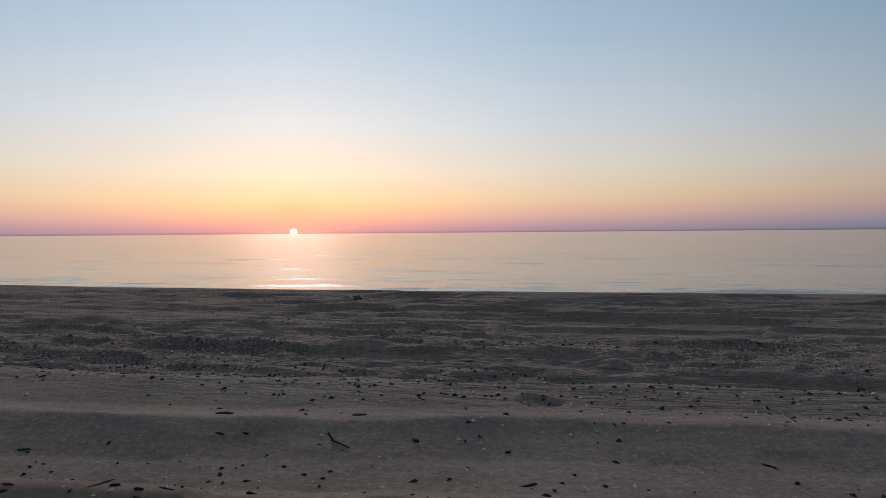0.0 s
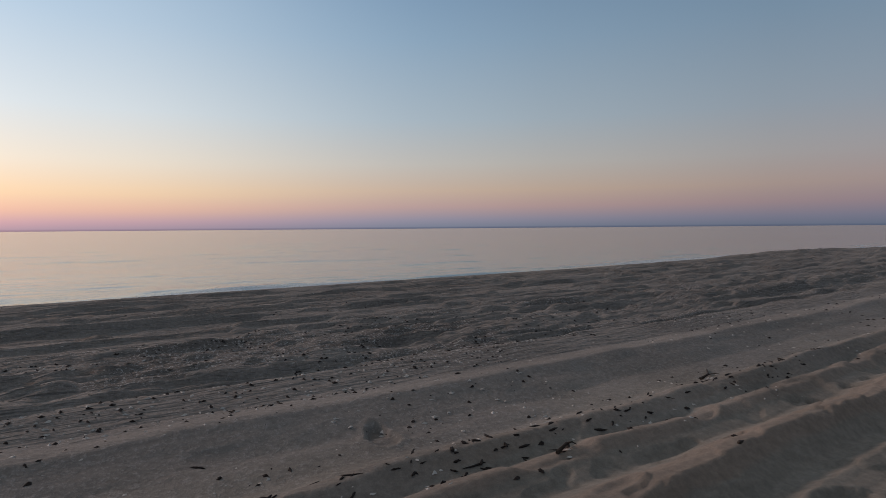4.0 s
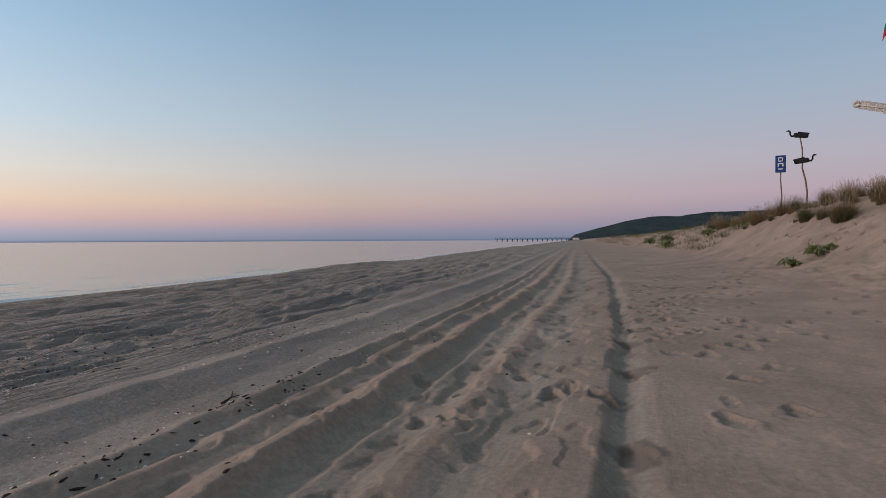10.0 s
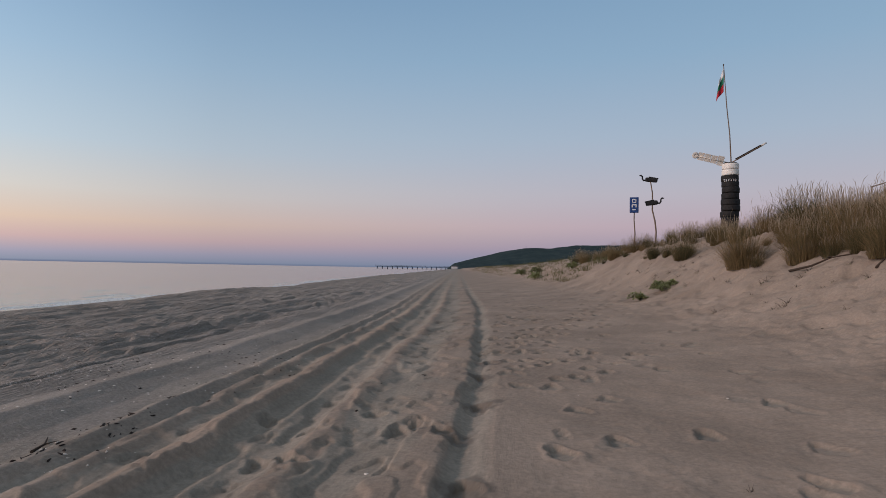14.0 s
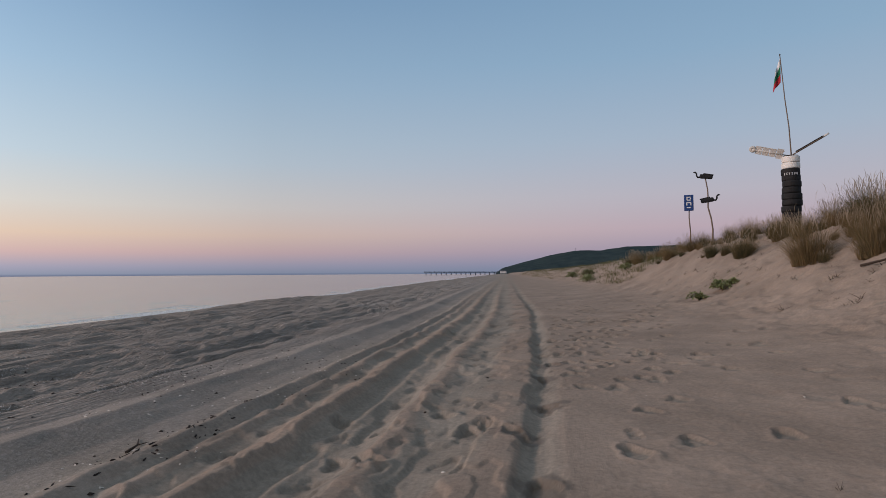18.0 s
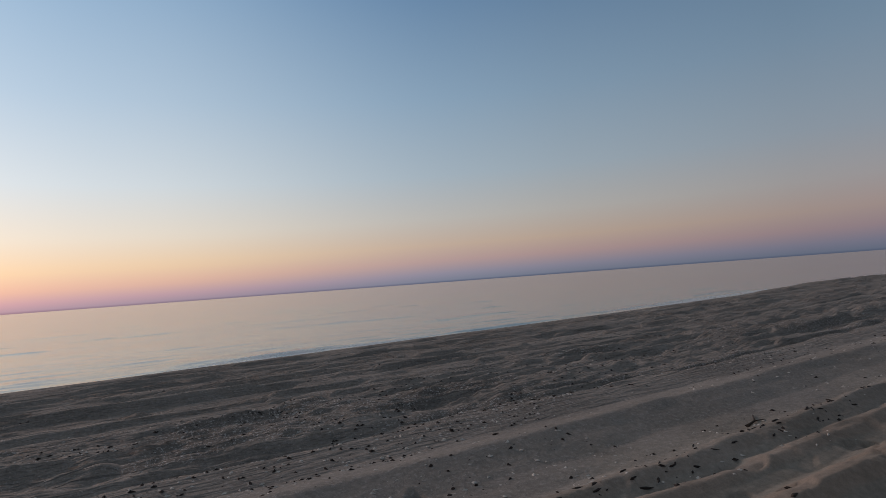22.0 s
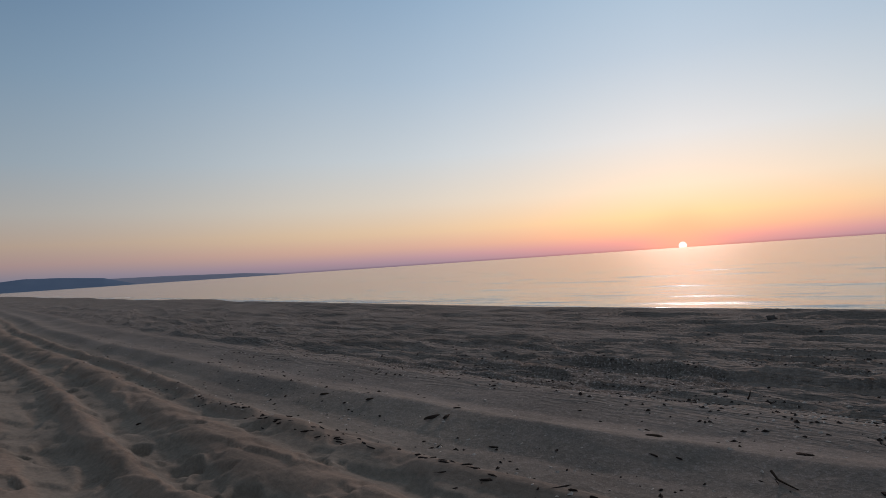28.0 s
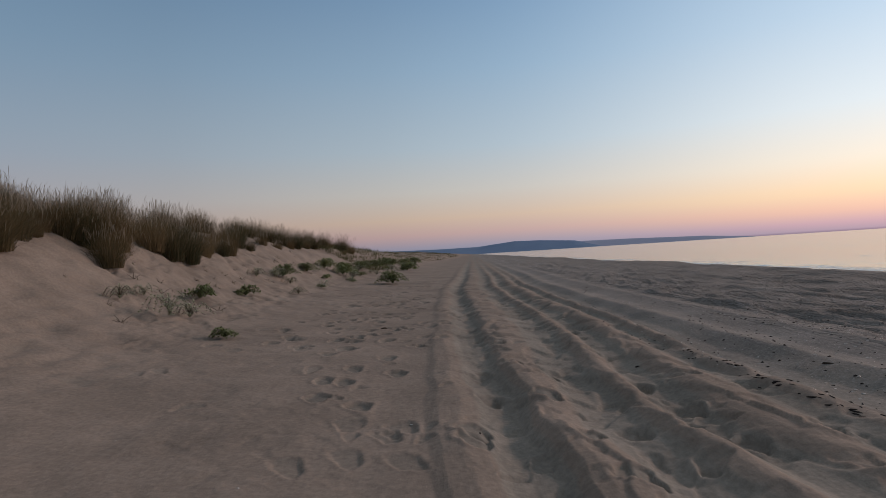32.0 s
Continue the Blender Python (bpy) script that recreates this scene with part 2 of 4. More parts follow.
m_red = plain("red_cloth", (0.36, 0.02, 0.035), 0.85, 0.2, 9.0, 0.2)
m_cloth = plain("white_cloth", (0.6, 0.62, 0.64), 0.85, 0.12, 9.0, 0.2)
m_weed = plain("dry_seaweed", (0.022, 0.015, 0.012), 0.85, 0.5, 30.0, 0.5)
m_shell = plain("bleached_shell", (0.55, 0.51, 0.46), 0.6, 0.2, 60.0, 0.3)
m_stone = plain("grey_stone", (0.13, 0.12, 0.11), 0.85, 0.4, 30.0, 0.6)
m_pier = plain("dark_pier_steel", (0.10, 0.11, 0.14), 0.8, 0.3, 1.0, 0.2)
m_house = plain("pale_render", (0.5, 0.5, 0.5), 0.8, 0.1, 0.5, 0.1)


def leafy(name, low, high, rough=0.7):
    """Leaves: colour by blade and along the clump, a little light through them."""
    m, n = material(name)
    pick = n.math("ADD", n.math("MULTIPLY", n.add("ShaderNodeNewGeometry").outputs["Random Per Island"], 0.5), n.math("MULTIPLY", n.add("ShaderNodeObjectInfo").outputs["Random"], 0.5))
    mid = tuple((a + c) * 0.45 for a, c in zip(low, high))
    col = n.ramp(pick, [(0.2, low), (0.5, mid), (0.8, high)])
    b = surface(n, col, rough, None, 0.0, 0.2)
    thin = n.add("ShaderNodeBsdfTranslucent")
    n.link(col, thin.inputs[0])
    both = n.add("ShaderNodeMixShader")
    both.inputs[0].default_value = 0.25
    n.link(b.outputs[0], both.inputs[1]), n.link(thin.outputs[0], both.inputs[2])
    out = next(x for x in n.tree.nodes if x.bl_idname == "ShaderNodeOutputMaterial")
    n.link(both.outputs[0], out.inputs[0])
    return m


m_blade = leafy("dune_grass_blades", (0.05, 0.058, 0.028), (0.25, 0.175, 0.09))
m_seed = leafy("pale_seed_heads", (0.30, 0.24, 0.17), (0.48, 0.40, 0.30))
m_leaf = leafy("green_beach_leaves", (0.15, 0.18, 0.08), (0.31, 0.35, 0.16))
m_pale_leaf = leafy("grey_green_leaves", (0.34, 0.36, 0.24), (0.55, 0.56, 0.42))
m_scrub = leafy("olive_dune_scrub", (0.05, 0.062, 0.027), (0.15, 0.14, 0.065))
# dark forest with the bluish haze of distance put into its colour
m_forest, n = material("hazed_far_forest")
at = n.add("ShaderNodeTexCoord").outputs["Object"]
surface(n, n.ramp(n.noise(at, 0.03, 5.0, 0.7), [(0.3, (0.028, 0.046, 0.055)), (0.7, (0.055, 0.08, 0.082))]), 0.95, bump(n, n.noise(at, 0.08, 4.0, 0.8), 1.0, 8.0), 0.0, 0.0)
# the haze of the air is put into the colour of both hill ranges
m_haze, n = material("haze_blue_hills")
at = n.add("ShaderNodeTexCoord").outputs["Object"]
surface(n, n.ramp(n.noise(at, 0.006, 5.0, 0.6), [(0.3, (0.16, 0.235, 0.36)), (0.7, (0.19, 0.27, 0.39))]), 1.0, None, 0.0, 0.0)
m_haze_pale, n = material("haze_pale_hills")
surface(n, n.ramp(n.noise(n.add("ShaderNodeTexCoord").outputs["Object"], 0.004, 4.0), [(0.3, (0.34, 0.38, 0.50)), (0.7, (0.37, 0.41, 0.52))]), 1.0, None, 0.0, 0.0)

# ---- ground ----
rng = np.random.default_rng(7)
FLAT = rng.random(256 * 256)


def value_noise(x, y, seed=0):
    """Smooth noise of 0 to 1 on arrays."""
    x, y = x + seed * 17.31, y + seed * 9.77
    xi, yi = np.floor(x).astype(np.int32), np.floor(y).astype(np.int32)
    fx, fy = x - xi, y - yi
    fx, fy = fx * fx * (3 - 2 * fx), fy * fy * (3 - 2 * fy)
    x0, x1, y0, y1 = (xi & 255) << 8, ((xi + 1) & 255) << 8, yi & 255, (yi + 1) & 255
    a, b, c, d = FLAT[x0 | y0], FLAT[x1 | y0], FLAT[x0 | y1], FLAT[x1 | y1]
    a = a + (b - a) * fx
    c = c + (d - c) * fx
    return a + (c - a) * fy


def fractal(x, y, seed=0, octaves=4, gain=0.5):
    total, amp, top = 0.0, 1.0, 0.0
    for k in range(octaves):
        total = total + amp * value_noise(x * 2**k, y * 2**k, seed + 3 * k)
        top += amp
        amp *= gain
    return total / top


def smooth(v, a, b):
    f = np.clip((v - a) / (b - a), 0, 1)
    return f * f * (3 - 2 * f)


SEA = -0.75


def shore(x):
    """y of the berm's edge along the beach."""
    a = np.abs(x)
    return 15.6 + np.where(a < 60, 0.0013 * a * a, 4.68 + 0.097 * (a - 60)) + (fractal(x * 0.07, x * 0 + 3.0, 5) - 0.5) * 3.2 * np.clip(a / 25, 0.35, 1.6)


def bend(x):
    """How far the wheel tracks and the dune swing seaward along the beach."""
    a = np.abs(x)
    return np.where(a < 30, 0.0019 * a * a, 1.71 + 0.095 * (a - 30))


def dune_bend(x):
    """How far the dune swings seaward along the beach."""
    return 1.5 * bend(x / 1.5)


# cross-sections of the driven sand: distance seaward, height; every crest falls away on its land side
EAST = ([-0.75, -0.45, -0.36, -0.3, -0.2, -0.12, -0.06, 0.1, 0.35, 0.55, 0.7, 0.88, 0.98, 1.12, 1.22, 1.32, 1.38, 1.46, 1.55, 1.68, 1.76, 1.84, 2.0, 2.08, 2.2, 2.31, 2.38, 2.48, 2.56, 2.65, 2.72, 2.84, 3.0, 3.4, 3.66, 3.81, 3.9, 4.15, 4.35, 4.6, 4.74, 4.84, 5.1, 5.6],
        [0.0, 0.004, -0.01, -0.035, -0.05, -0.015, 0.022, 0.024, 0.01, -0.02, -0.02, 0.026, 0.02, -0.045, -0.06, -0.045, -0.03, -0.055, -0.05, 0.015, 0.06, 0.055, 0.0, -0.02, 0.0, 0.042, 0.034, -0.01, 0.02, 0.064, 0.055, -0.01, -0.04, -0.03, 0.03, 0.075, 0.068, 0.02, 0.0, 0.04, 0.068, 0.058, 0.01, 0.0])
WEST = ([-0.95, -0.68, -0.58, -0.42, -0.28, -0.2, -0.08, 0.06, 0.2, 0.28, 0.42, 0.55, 0.68, 0.85, 1.02, 1.08, 1.17, 1.26, 1.42, 1.6, 1.68, 1.8, 1.94, 2.04, 2.16, 2.28, 2.36, 2.48, 2.6, 2.9, 3.12, 3.27, 3.36, 3.6, 3.85, 4.15, 4.35, 4.45, 4.75, 5.2],
        [0.0, 0.006, 0.036, 0.042, 0.01, -0.03, -0.058, -0.045, 0.05, 0.058, 0.03, -0.015, -0.04, -0.02, 0.052, 0.052, 0.0, -0.045, -0.035, 0.04, 0.064, 0.056, 0.01, -0.025, 0.0, 0.055, 0.058, 0.0, -0.042, -0.032, 0.03, 0.074, 0.066, 0.01, -0.01, 0.03, 0.064, 0.054, 0.01, 0.0])
# where the same crests lie on either side
KEYS_EAST, KEYS_WEST = (-0.75, -0.09, 1.38, 1.8, 2.68, 3.86, 5.6), (-0.95, 0.25, 1.05, 1.7, 2.32, 3.3, 5.2)


def order(yy, side):
    """Place across the wheel tracks, counted by crests."""
    return sum(np.clip((yy - (a0 + (b0 - a0) * side)) / ((a1 - a0) + ((b1 - b0) - (a1 - a0)) * side), 0, 1) for a0, a1, b0, b1 in zip(KEYS_WEST, KEYS_WEST[1:], KEYS_EAST, KEYS_EAST[1:]))


EAST_AT, WEST_AT = order(np.array(EAST[0]), 1.0), order(np.array(WEST[0]), 0.0)
# footprints: x, y, heading in degrees, depth in cm
PRINTS_A = [8.76, -0.08, 85, 6, 9.87, -0.21, 80, 6, 12.05, -0.64, 75, 5, 15.75, -1.73, 75, 5, 20.51, -3.16, 80, 5, 13.89, -0.58, 80, 4, 13.68, -1.52, 85, 4, 9.88, -1.32, 80, 4, 8.04, -0.98, 95, 4, 6.93, -1.17, 80, 5, 7.44, -1.54, 80, 4, 5.48, -0.91, 70, 6, 5.85, -1.4, 85, 4, 5.88, 0.02, 70, 7, 7.12, -0.21, 80, 6, 4.68, -0.25, 75, 7, 5.92, 0.43, 85, 4, 5.84, 1.16, 70, 4, 5.02, 1.02, 50, 5, 5.02, 1.25, 60, 5]
PRINTS_B = [6.27, 2.88, 80, 4, 6.23, 1.67, 70, 4, 7.17, 0.68, 85, 3, 6.86, 0.39, 85, 3, 11.56, -3.12, 80, 3, 9.1, -2.47, 80, 3, 10.05, -2.24, 80, 3, 10.18, -3.4, 60, 4, 8.67, -3.31, 60, 4, 7.06, -3.04, 85, 4, 6.76, -3.15, 70, 3, 6.05, -2.13, 90, 5, 4.85, -2.48, 70, 5, 5.6, -2.84, 85, 3, 17.59, -0.96, 80, 4, 16.28, 1.35, 85, 4, 13.11, 0.9, 80, 4, 6.5, 0.76, 75, 5, 22.85, -4.34, 80, 4, 18.63, -2.28, 80, 4, 13.15, -3.6, 80, 3, 2.15, 3.35, 20, 6, -0.1, 4.35, 95, 4]
PRINTS_C = [-8.05, -1.86, 80, 5, -8.55, -1.63, 80, 6, -7.0, -1.43, 80, 6, -6.32, -1.68, 85, 5, -6.23, -1.45, 80, 5, -5.57, -1.63, 85, 6, -5.21, -1.21, 75, 6, -7.63, -1.06, 85, 5, -6.64, -0.92, 80, 5, -11.45, -2.36, 80, 5, -9.56, -2.61, 85, 4, -9.74, -1.77, 80, 5, -4.3, -0.92, 75, 3, -4.5, -0.81, 70, 3, -6.71, -3.78, 80, 3, -3.73, -1.53, 60, 2, -3.85, -1.17, 70, 2, -3.7, -0.78, 60, 2, -12.83, -1.79, 80, 4, -10.69, -0.84, 85, 4, -13.73, -0.77, 85, 4, -16.32, -1.81, 85, 4, -14.76, -2.72, 85, 4]
PRINTS_D = [-4.24, -0.3, 70, 7, -4.0, -0.32, 80, 5, -6.09, 0.62, 60, 8, -5.09, 0.41, 70, 7, -5.32, -0.06, 85, 5, -8.21, 0.42, 70, 6, -6.74, 0.36, 60, 6, -4.04, 0.8, 75, 8, -4.61, 1.44, 80, 6, -7.32, 1.45, 80, 5, -5.5, 1.37, 85, 6, -9.5, 1.5, 80, 5, -10.1, 1.15, 80, 5, -3.74, 1.45, 80, 6, -3.19, 0.5, 70, 7, -3.96, 0.45, 80, 5, -9.36, 1.75, 80, 4, -6.34, 2.48, 80, 4, -3.78, 1.98, 85, 5, -18.56, 0.38, 85, 4, -13.09, 0.44, 80, 4, -15.78, 1.11, 85, 4]


def prints():
    out = [v[i : i + 4] for v in (PRINTS_A, PRINTS_B, PRINTS_C, PRINTS_D) for i in range(0, len(v), 4)]
    r = np.random.default_rng(3)
    for _ in range(260):  # old trodden trails further along the beach
        side = r.choice([-1, 1])
        x = side * r.uniform(8, 45)
        out.append([x, r.normal(-1.5 if r.random() < 0.7 else 0.9, 0.9) + 0.0019 * min(abs(x), 30) ** 2, r.uniform(50, 130), r.uniform(2.5, 5)])
    for k in range(26):  # a trail that climbs from the rut to the green plants
        x = 12.0 + 0.42 * k
        out.append([x, -0.5 - 0.315 * (x - 12.0) + 0.16 * (-1) ** k + r.normal(0, 0.08), r.uniform(75, 100), r.uniform(3.4, 5)])
    for _ in range(170):  # the trodden strip beside the western tracks
        x = -8.5 - 22 * r.random() ** 1.1
        out.append([x, r.normal(-1.9, 0.8) + 0.0012 * x * x, r.uniform(65, 115), r.uniform(2.5, 4.8)])
    for _ in range(240):  # and beside the eastern ones
        x = 8.5 + 24 * r.random()
        out.append([x, -0.5 - 0.16 * x * r.random() ** 1.5 + r.normal(0, 0.3), r.uniform(65, 115), r.uniform(2.5, 4.5)])
    for _ in range(70):  # steps across the wheel tracks
        side = r.choice([-1, 1])
        x = side * r.uniform(3.2, 16)
        out.append([x, r.uniform(-0.3, 2.2) + 0.0019 * x * x, r.uniform(40, 140), r.uniform(2.4, 4)])
    for _ in range(90):  # small scuffs between the wheel tracks
        side = r.choice([-1, 1])
        x = side * r.uniform(3.0, 15)
        out.append([x, r.uniform(-1.6, 1.2) + 0.0019 * x * x, r.uniform(30, 150), -r.uniform(1.5, 3.5)])
    for _ in range(150):  # wind-softened dents on the slope
        out.append([r.uniform(-18, 24), r.uniform(-6.5, -1.2), r.uniform(50, 130), r.uniform(1.2, 2.8)])
    return out


PRINTS = prints()


def profile(x, y):
    """The large shape of the beach: flat, slope, dune, berm."""
    yy = y - bend(x)
    s = y - shore(x)
    table = ([-60, -30, -18, -13.3, -9.8, -8.3, -7.0, -6.0, -4.8, -3.4, -2.0, -1.0, 0.0, 6.0, 12.0], [2.0, 2.2, 2.7, 3.2, 2.74, 2.14, 1.34, 0.76, 0.36, 0.15, 0.06, 0.02, 0.0, -0.05, -0.2])
    a = np.abs(x)
    yy = yy + (bend(x) - dune_bend(x)) * smooth(-yy, 2.0, 6.0)  # the dune swings seaward more slowly than the tracks
    z = sum(np.interp(yy + d, *table) * k for d, k in ((-0.9, 0.1), (-0.45, 0.22), (0.0, 0.36), (0.45, 0.22), (0.9, 0.1)))
    far = smooth(a, 30, 90)
    z = np.where(yy < -1.0, z * (1 - 0.25 * far), z)
    z = np.where(s > -4, np.minimum(z, np.interp(s, [-4, -1.5, 0, 1.2, 2.6, 12, 60], [-0.12, -0.19, -0.3, -0.58, -0.8, -1.6, -5.0])), z)
    dune = smooth(-yy, 6.6, 9.0)
    return z + dune * (fractal(x * 0.22, y * 0.22, 1) - 0.5) * 0.9


def wheels(x, y):
    """Depth of the wheel tracks, and distance seaward along the bent beach."""
    yy = y - bend(x) + (fractal(x * 0.25, x * 0 + 2.0, 9, 3) - 0.5) * 0.16 + (fractal(x * 1.1, y * 1.1, 12, 2) - 0.5) * 0.15 + (fractal(x * 3.3, y * 3.3, 13, 2) - 0.5) * 0.025
    side = smooth(x, -4.0, 1.5)
    yy = yy - (0.34 - 0.16 * side) * smooth(np.abs(x), 3.0, 11.0) * smooth(yy, 0.0, 1.0) * (1 - smooth(yy, 2.0, 3.4))
    fade = 0.35 + 0.75 * fractal(x * 0.4, y * 0.8, 11, 3) + 0.55 * fractal(x * 1.2, y * 1.8, 14, 3)
    at = order(yy, side)
    cut = np.interp(at, EAST_AT, EAST[1]) * side + np.interp(at, WEST_AT, WEST[1]) * (1 - side)
    return cut * np.clip(fade, 0.6, 1.3) * 1.08, yy


def ground(x, y):
    """Height of the sand."""
    cut, yy = wheels(x, y)
    near = 1 - smooth(np.abs(x), 25, 70)
    z = profile(x, y) + cut * (0.5 + 0.5 * near)
    # kicked and slumped sand along the ruts
    driven = smooth(yy, -0.7, 0.0) * (1 - smooth(yy, 4.2, 5.0))
    slump = np.abs(fractal(x * 0.8, y * 2.0, 21, 3) - 0.5)
    dents = smooth(fractal(x * 1.5, y * 2.6, 23, 2), 0.55, 0.62) + 0.5 * smooth(fractal(x * 3.6, y * 5.0, 24, 2), 0.6, 0.63)
    dents = dents * (1 - 0.8 * smooth(yy, 2.2, 2.9))
    z = z + driven * near * (0.012 - slump * 0.035 - dents * 0.03 - np.abs(fractal(x * 2.6, y * 4.0, 22, 3, 0.5) - 0.5) * 0.008)
    # old, wind-flattened tracks and litter lines nearer the water
    outer = smooth(yy, 4.6, 5.2) * (1 - smooth(y - shore(x), -2.0, -0.3))
    rows = smooth(fractal(x * 0.06, yy * 1.3, 31, 3), 0.47, 0.53) * 0.05 + smooth(fractal(x * 0.2, yy * 3.0, 34, 3), 0.48, 0.53) * 0.05 + smooth(fractal(x * 0.55, yy * 2.4, 35, 3), 0.47, 0.53) * 0.05 - np.abs(fractal(x * 0.75, yy * 3.4, 36, 3) - 0.5) * 0.15
    z = z + outer * (rows - 0.07 + (fractal(x * 0.12, yy * 2.2, 33, 3) - 0.5) * 0.08)
    rough = smooth(yy, 4.8, 5.6) * (1 - smooth(yy, 7.4, 8.4))
    z = z + rough * (fractal(x * 3.0, y * 7.0, 41, 3, 0.7) - 0.5) * 0.10
    # soft slope
    slope = smooth(-yy, 0.3, 1.5)
    z = z + slope * ((fractal(x * 0.8, y * 0.8, 51, 4) - 0.5) * 0.07 - np.abs(fractal(x * 1.5, y * 2.0, 53, 3) - 0.5) * 0.03)
    pocks = smooth(fractal(x * 3.2, y * 2.4, 54, 3), 0.55, 0.61) * (0.2 + 1.0 * smooth(-yy, 4.6, 6.6)) + 0.2 * smooth(fractal(x * 6.0, y * 4.0, 57, 2), 0.6, 0.7)
    z = z - slope * near * pocks * 0.028
    z = z - slope * near * np.abs(fractal(x * 3.2, y * 6.0, 56, 3, 0.6) - 0.5) * 0.006
    # eroded ledge under the grass
    ledge = smooth(-yy, 6.6, 7.4) * (1 - smooth(-yy, 9.0, 10.2))
    return z - ledge * np.abs(fractal(x * 0.6, y * 0.75, 55, 5, 0.6) - 0.5) * 0.62 + ledge * 0.09 - smooth(-yy, 3.6, 5.5) * near * np.abs(fractal(x * 1.4, y * 2.2, 58, 4, 0.6) - 0.5) * 0.3


def local(px, py, reach):
    """The part of the sheet round a place."""
    d, a = math.hypot(px - MID[0], py - MID[1]), math.degrees(math.atan2(px - MID[0], py - MID[1]))
    a = a + 360 if a < BEARINGS[0] else a
    half = math.degrees(math.asin(min(reach / max(d, reach), 1.0)))
    return np.s_[slice(*np.searchsorted(RINGS, [d - reach, d + reach])), slice(*np.searchsorted(BEARINGS, [a - half, a + half]))]


def press(X, Y, Z):
    """Presses footprints into the sand, each with a raised rim."""
    for px, py, head, depth in PRINTS:
        spot = local(px, py, 0.5)
        x, y = X[spot] - px, Y[spot] - py
        if x.size < 4:
            continue
        c, s = math.cos(radians(90 - head)), math.sin(radians(90 - head))
        depth = min(depth, 5.0) * (1 + 0.7 * min(max((math.hypot(px, py) - 8) / 6, 0.0), 1.0))  # the old trails are trodden deeper
        big = 0.55 if depth < 0 else 1.0  # scuffs are smaller than steps
        depth = abs(depth)
        x, y = x / big, y / big
        u, v = (c * x + s * y) / 0.165, (-s * x + c * y) / 0.09
        v = v * (1 + 0.25 * np.tanh(u * 2))
        r = np.sqrt(u * u + v * v) + (fractal(x * 8 + px, y * 8 + py, 61, 3) - 0.5) * 1.0
        hole = -smooth(1.1 - r, 0, 0.2) * (0.8 + 0.35 * u.clip(-1, 1))
        rim = np.exp(-(((r - 1.3) / 0.28) ** 2)) * 0.3
        Z[spot] += depth * 0.0072 * (hole * (0.75 + 0.5 * fractal(x * 14, y * 14, 62, 2)) + rim)
        # shade on the floor of the print, put into the sand colour
        PRINT_SHADE[spot] = np.maximum(PRINT_SHADE[spot], smooth(-r, -1.05, -0.85) * (0.9 if depth > 3.4 else 0.4))


def spaced(marks):
    """Coordinates whose spacing grows outwards: marks are (to, step at the end)."""
    out, at, step = [0.0], 0.0, marks[0][1]
    for to, last in marks:
        begin, first = at, step
        while at < to:
            step = first + (last - first) * (at - begin) / (to - begin)
            at += step
            out.append(at)
    return np.array(out)


# the sheet of sand: rings round the middle of the walk, closer together near it
MID = (0.2, -0.1)
RINGS = [0.002] + [0.04 * 1.13**k for k in range(28)]
while RINGS[-1] < 4800:
    RINGS.append(RINGS[-1] * (1 + float(np.interp(RINGS[-1], [1.2, 2.2, 5, 10, 24, 34, 100, 1000], [0.03, 0.0075, 0.0055, 0.0045, 0.0045, 0.012, 0.03, 0.08]))))
RINGS = np.array(RINGS)
BEARINGS = np.concatenate([np.arange(-169, -118, 0.6), np.arange(-118, -70, 0.2), np.arange(-70, 58, 0.28), np.arange(58, 140, 0.2), np.arange(140, 191.3, 0.6)])
BEARINGS[-1] = BEARINGS[0] + 360
GR, GA = np.meshgrid(RINGS, np.radians(BEARINGS), indexing="ij")
GX, GY = MID[0] + GR * np.sin(GA), MID[1] + GR * np.cos(GA)
GZ = ground(GX, GY)
PRINT_SHADE = np.zeros(GZ.shape)
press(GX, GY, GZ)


def sand_z(x, y):
    """Height of the finished sand at a place, from the sheet itself."""
    d, a = math.hypot(x - MID[0], y - MID[1]), math.degrees(math.atan2(x - MID[0], y - MID[1]))
    a = a + 360 if a < BEARINGS[0] else a
    i, j = min(max(int(np.searchsorted(BEARINGS, a)) - 1, 0), len(BEARINGS) - 2), min(max(int(np.searchsorted(RINGS, d)) - 1, 0), len(RINGS) - 2)
    u, v = (a - BEARINGS[i]) / (BEARINGS[i + 1] - BEARINGS[i]), (d - RINGS[j]) / (RINGS[j + 1] - RINGS[j])
    return float((GZ[j, i] * (1 - u) + GZ[j, i + 1] * u) * (1 - v) + (GZ[j + 1, i] * (1 - u) + GZ[j + 1, i + 1] * u) * v)


def grid_mesh(name, X, Y, Z):
    rows, cols = X.shape
    me = bpy.data.meshes.new(name)
    idx = np.arange(rows * cols).reshape(rows, cols)
    quads = np.stack([idx[:-1, :-1], idx[:-1, 1:], idx[1:, 1:], idx[1:, :-1]], -1).reshape(-1, 4)
    me.vertices.add(rows * cols)
    me.vertices.foreach_set("co", np.stack([X, Y, Z], -1).astype(np.float32).ravel())
    me.loops.add(quads.size)
    me.loops.foreach_set("vertex_index", quads.astype(np.int32).ravel())
    me.polygons.add(len(quads))
    me.polygons.foreach_set("loop_start", np.arange(0, quads.size, 4, dtype=np.int32))
    me.update(calc_edges=True)
    me.polygons.foreach_set("use_smooth", np.ones(len(quads), dtype=bool))
    return me


def mark(me, name, values):
    me.attributes.new(name, "FLOAT", "POINT").data.foreach_set("value", np.asarray(values, dtype=np.float32).ravel())


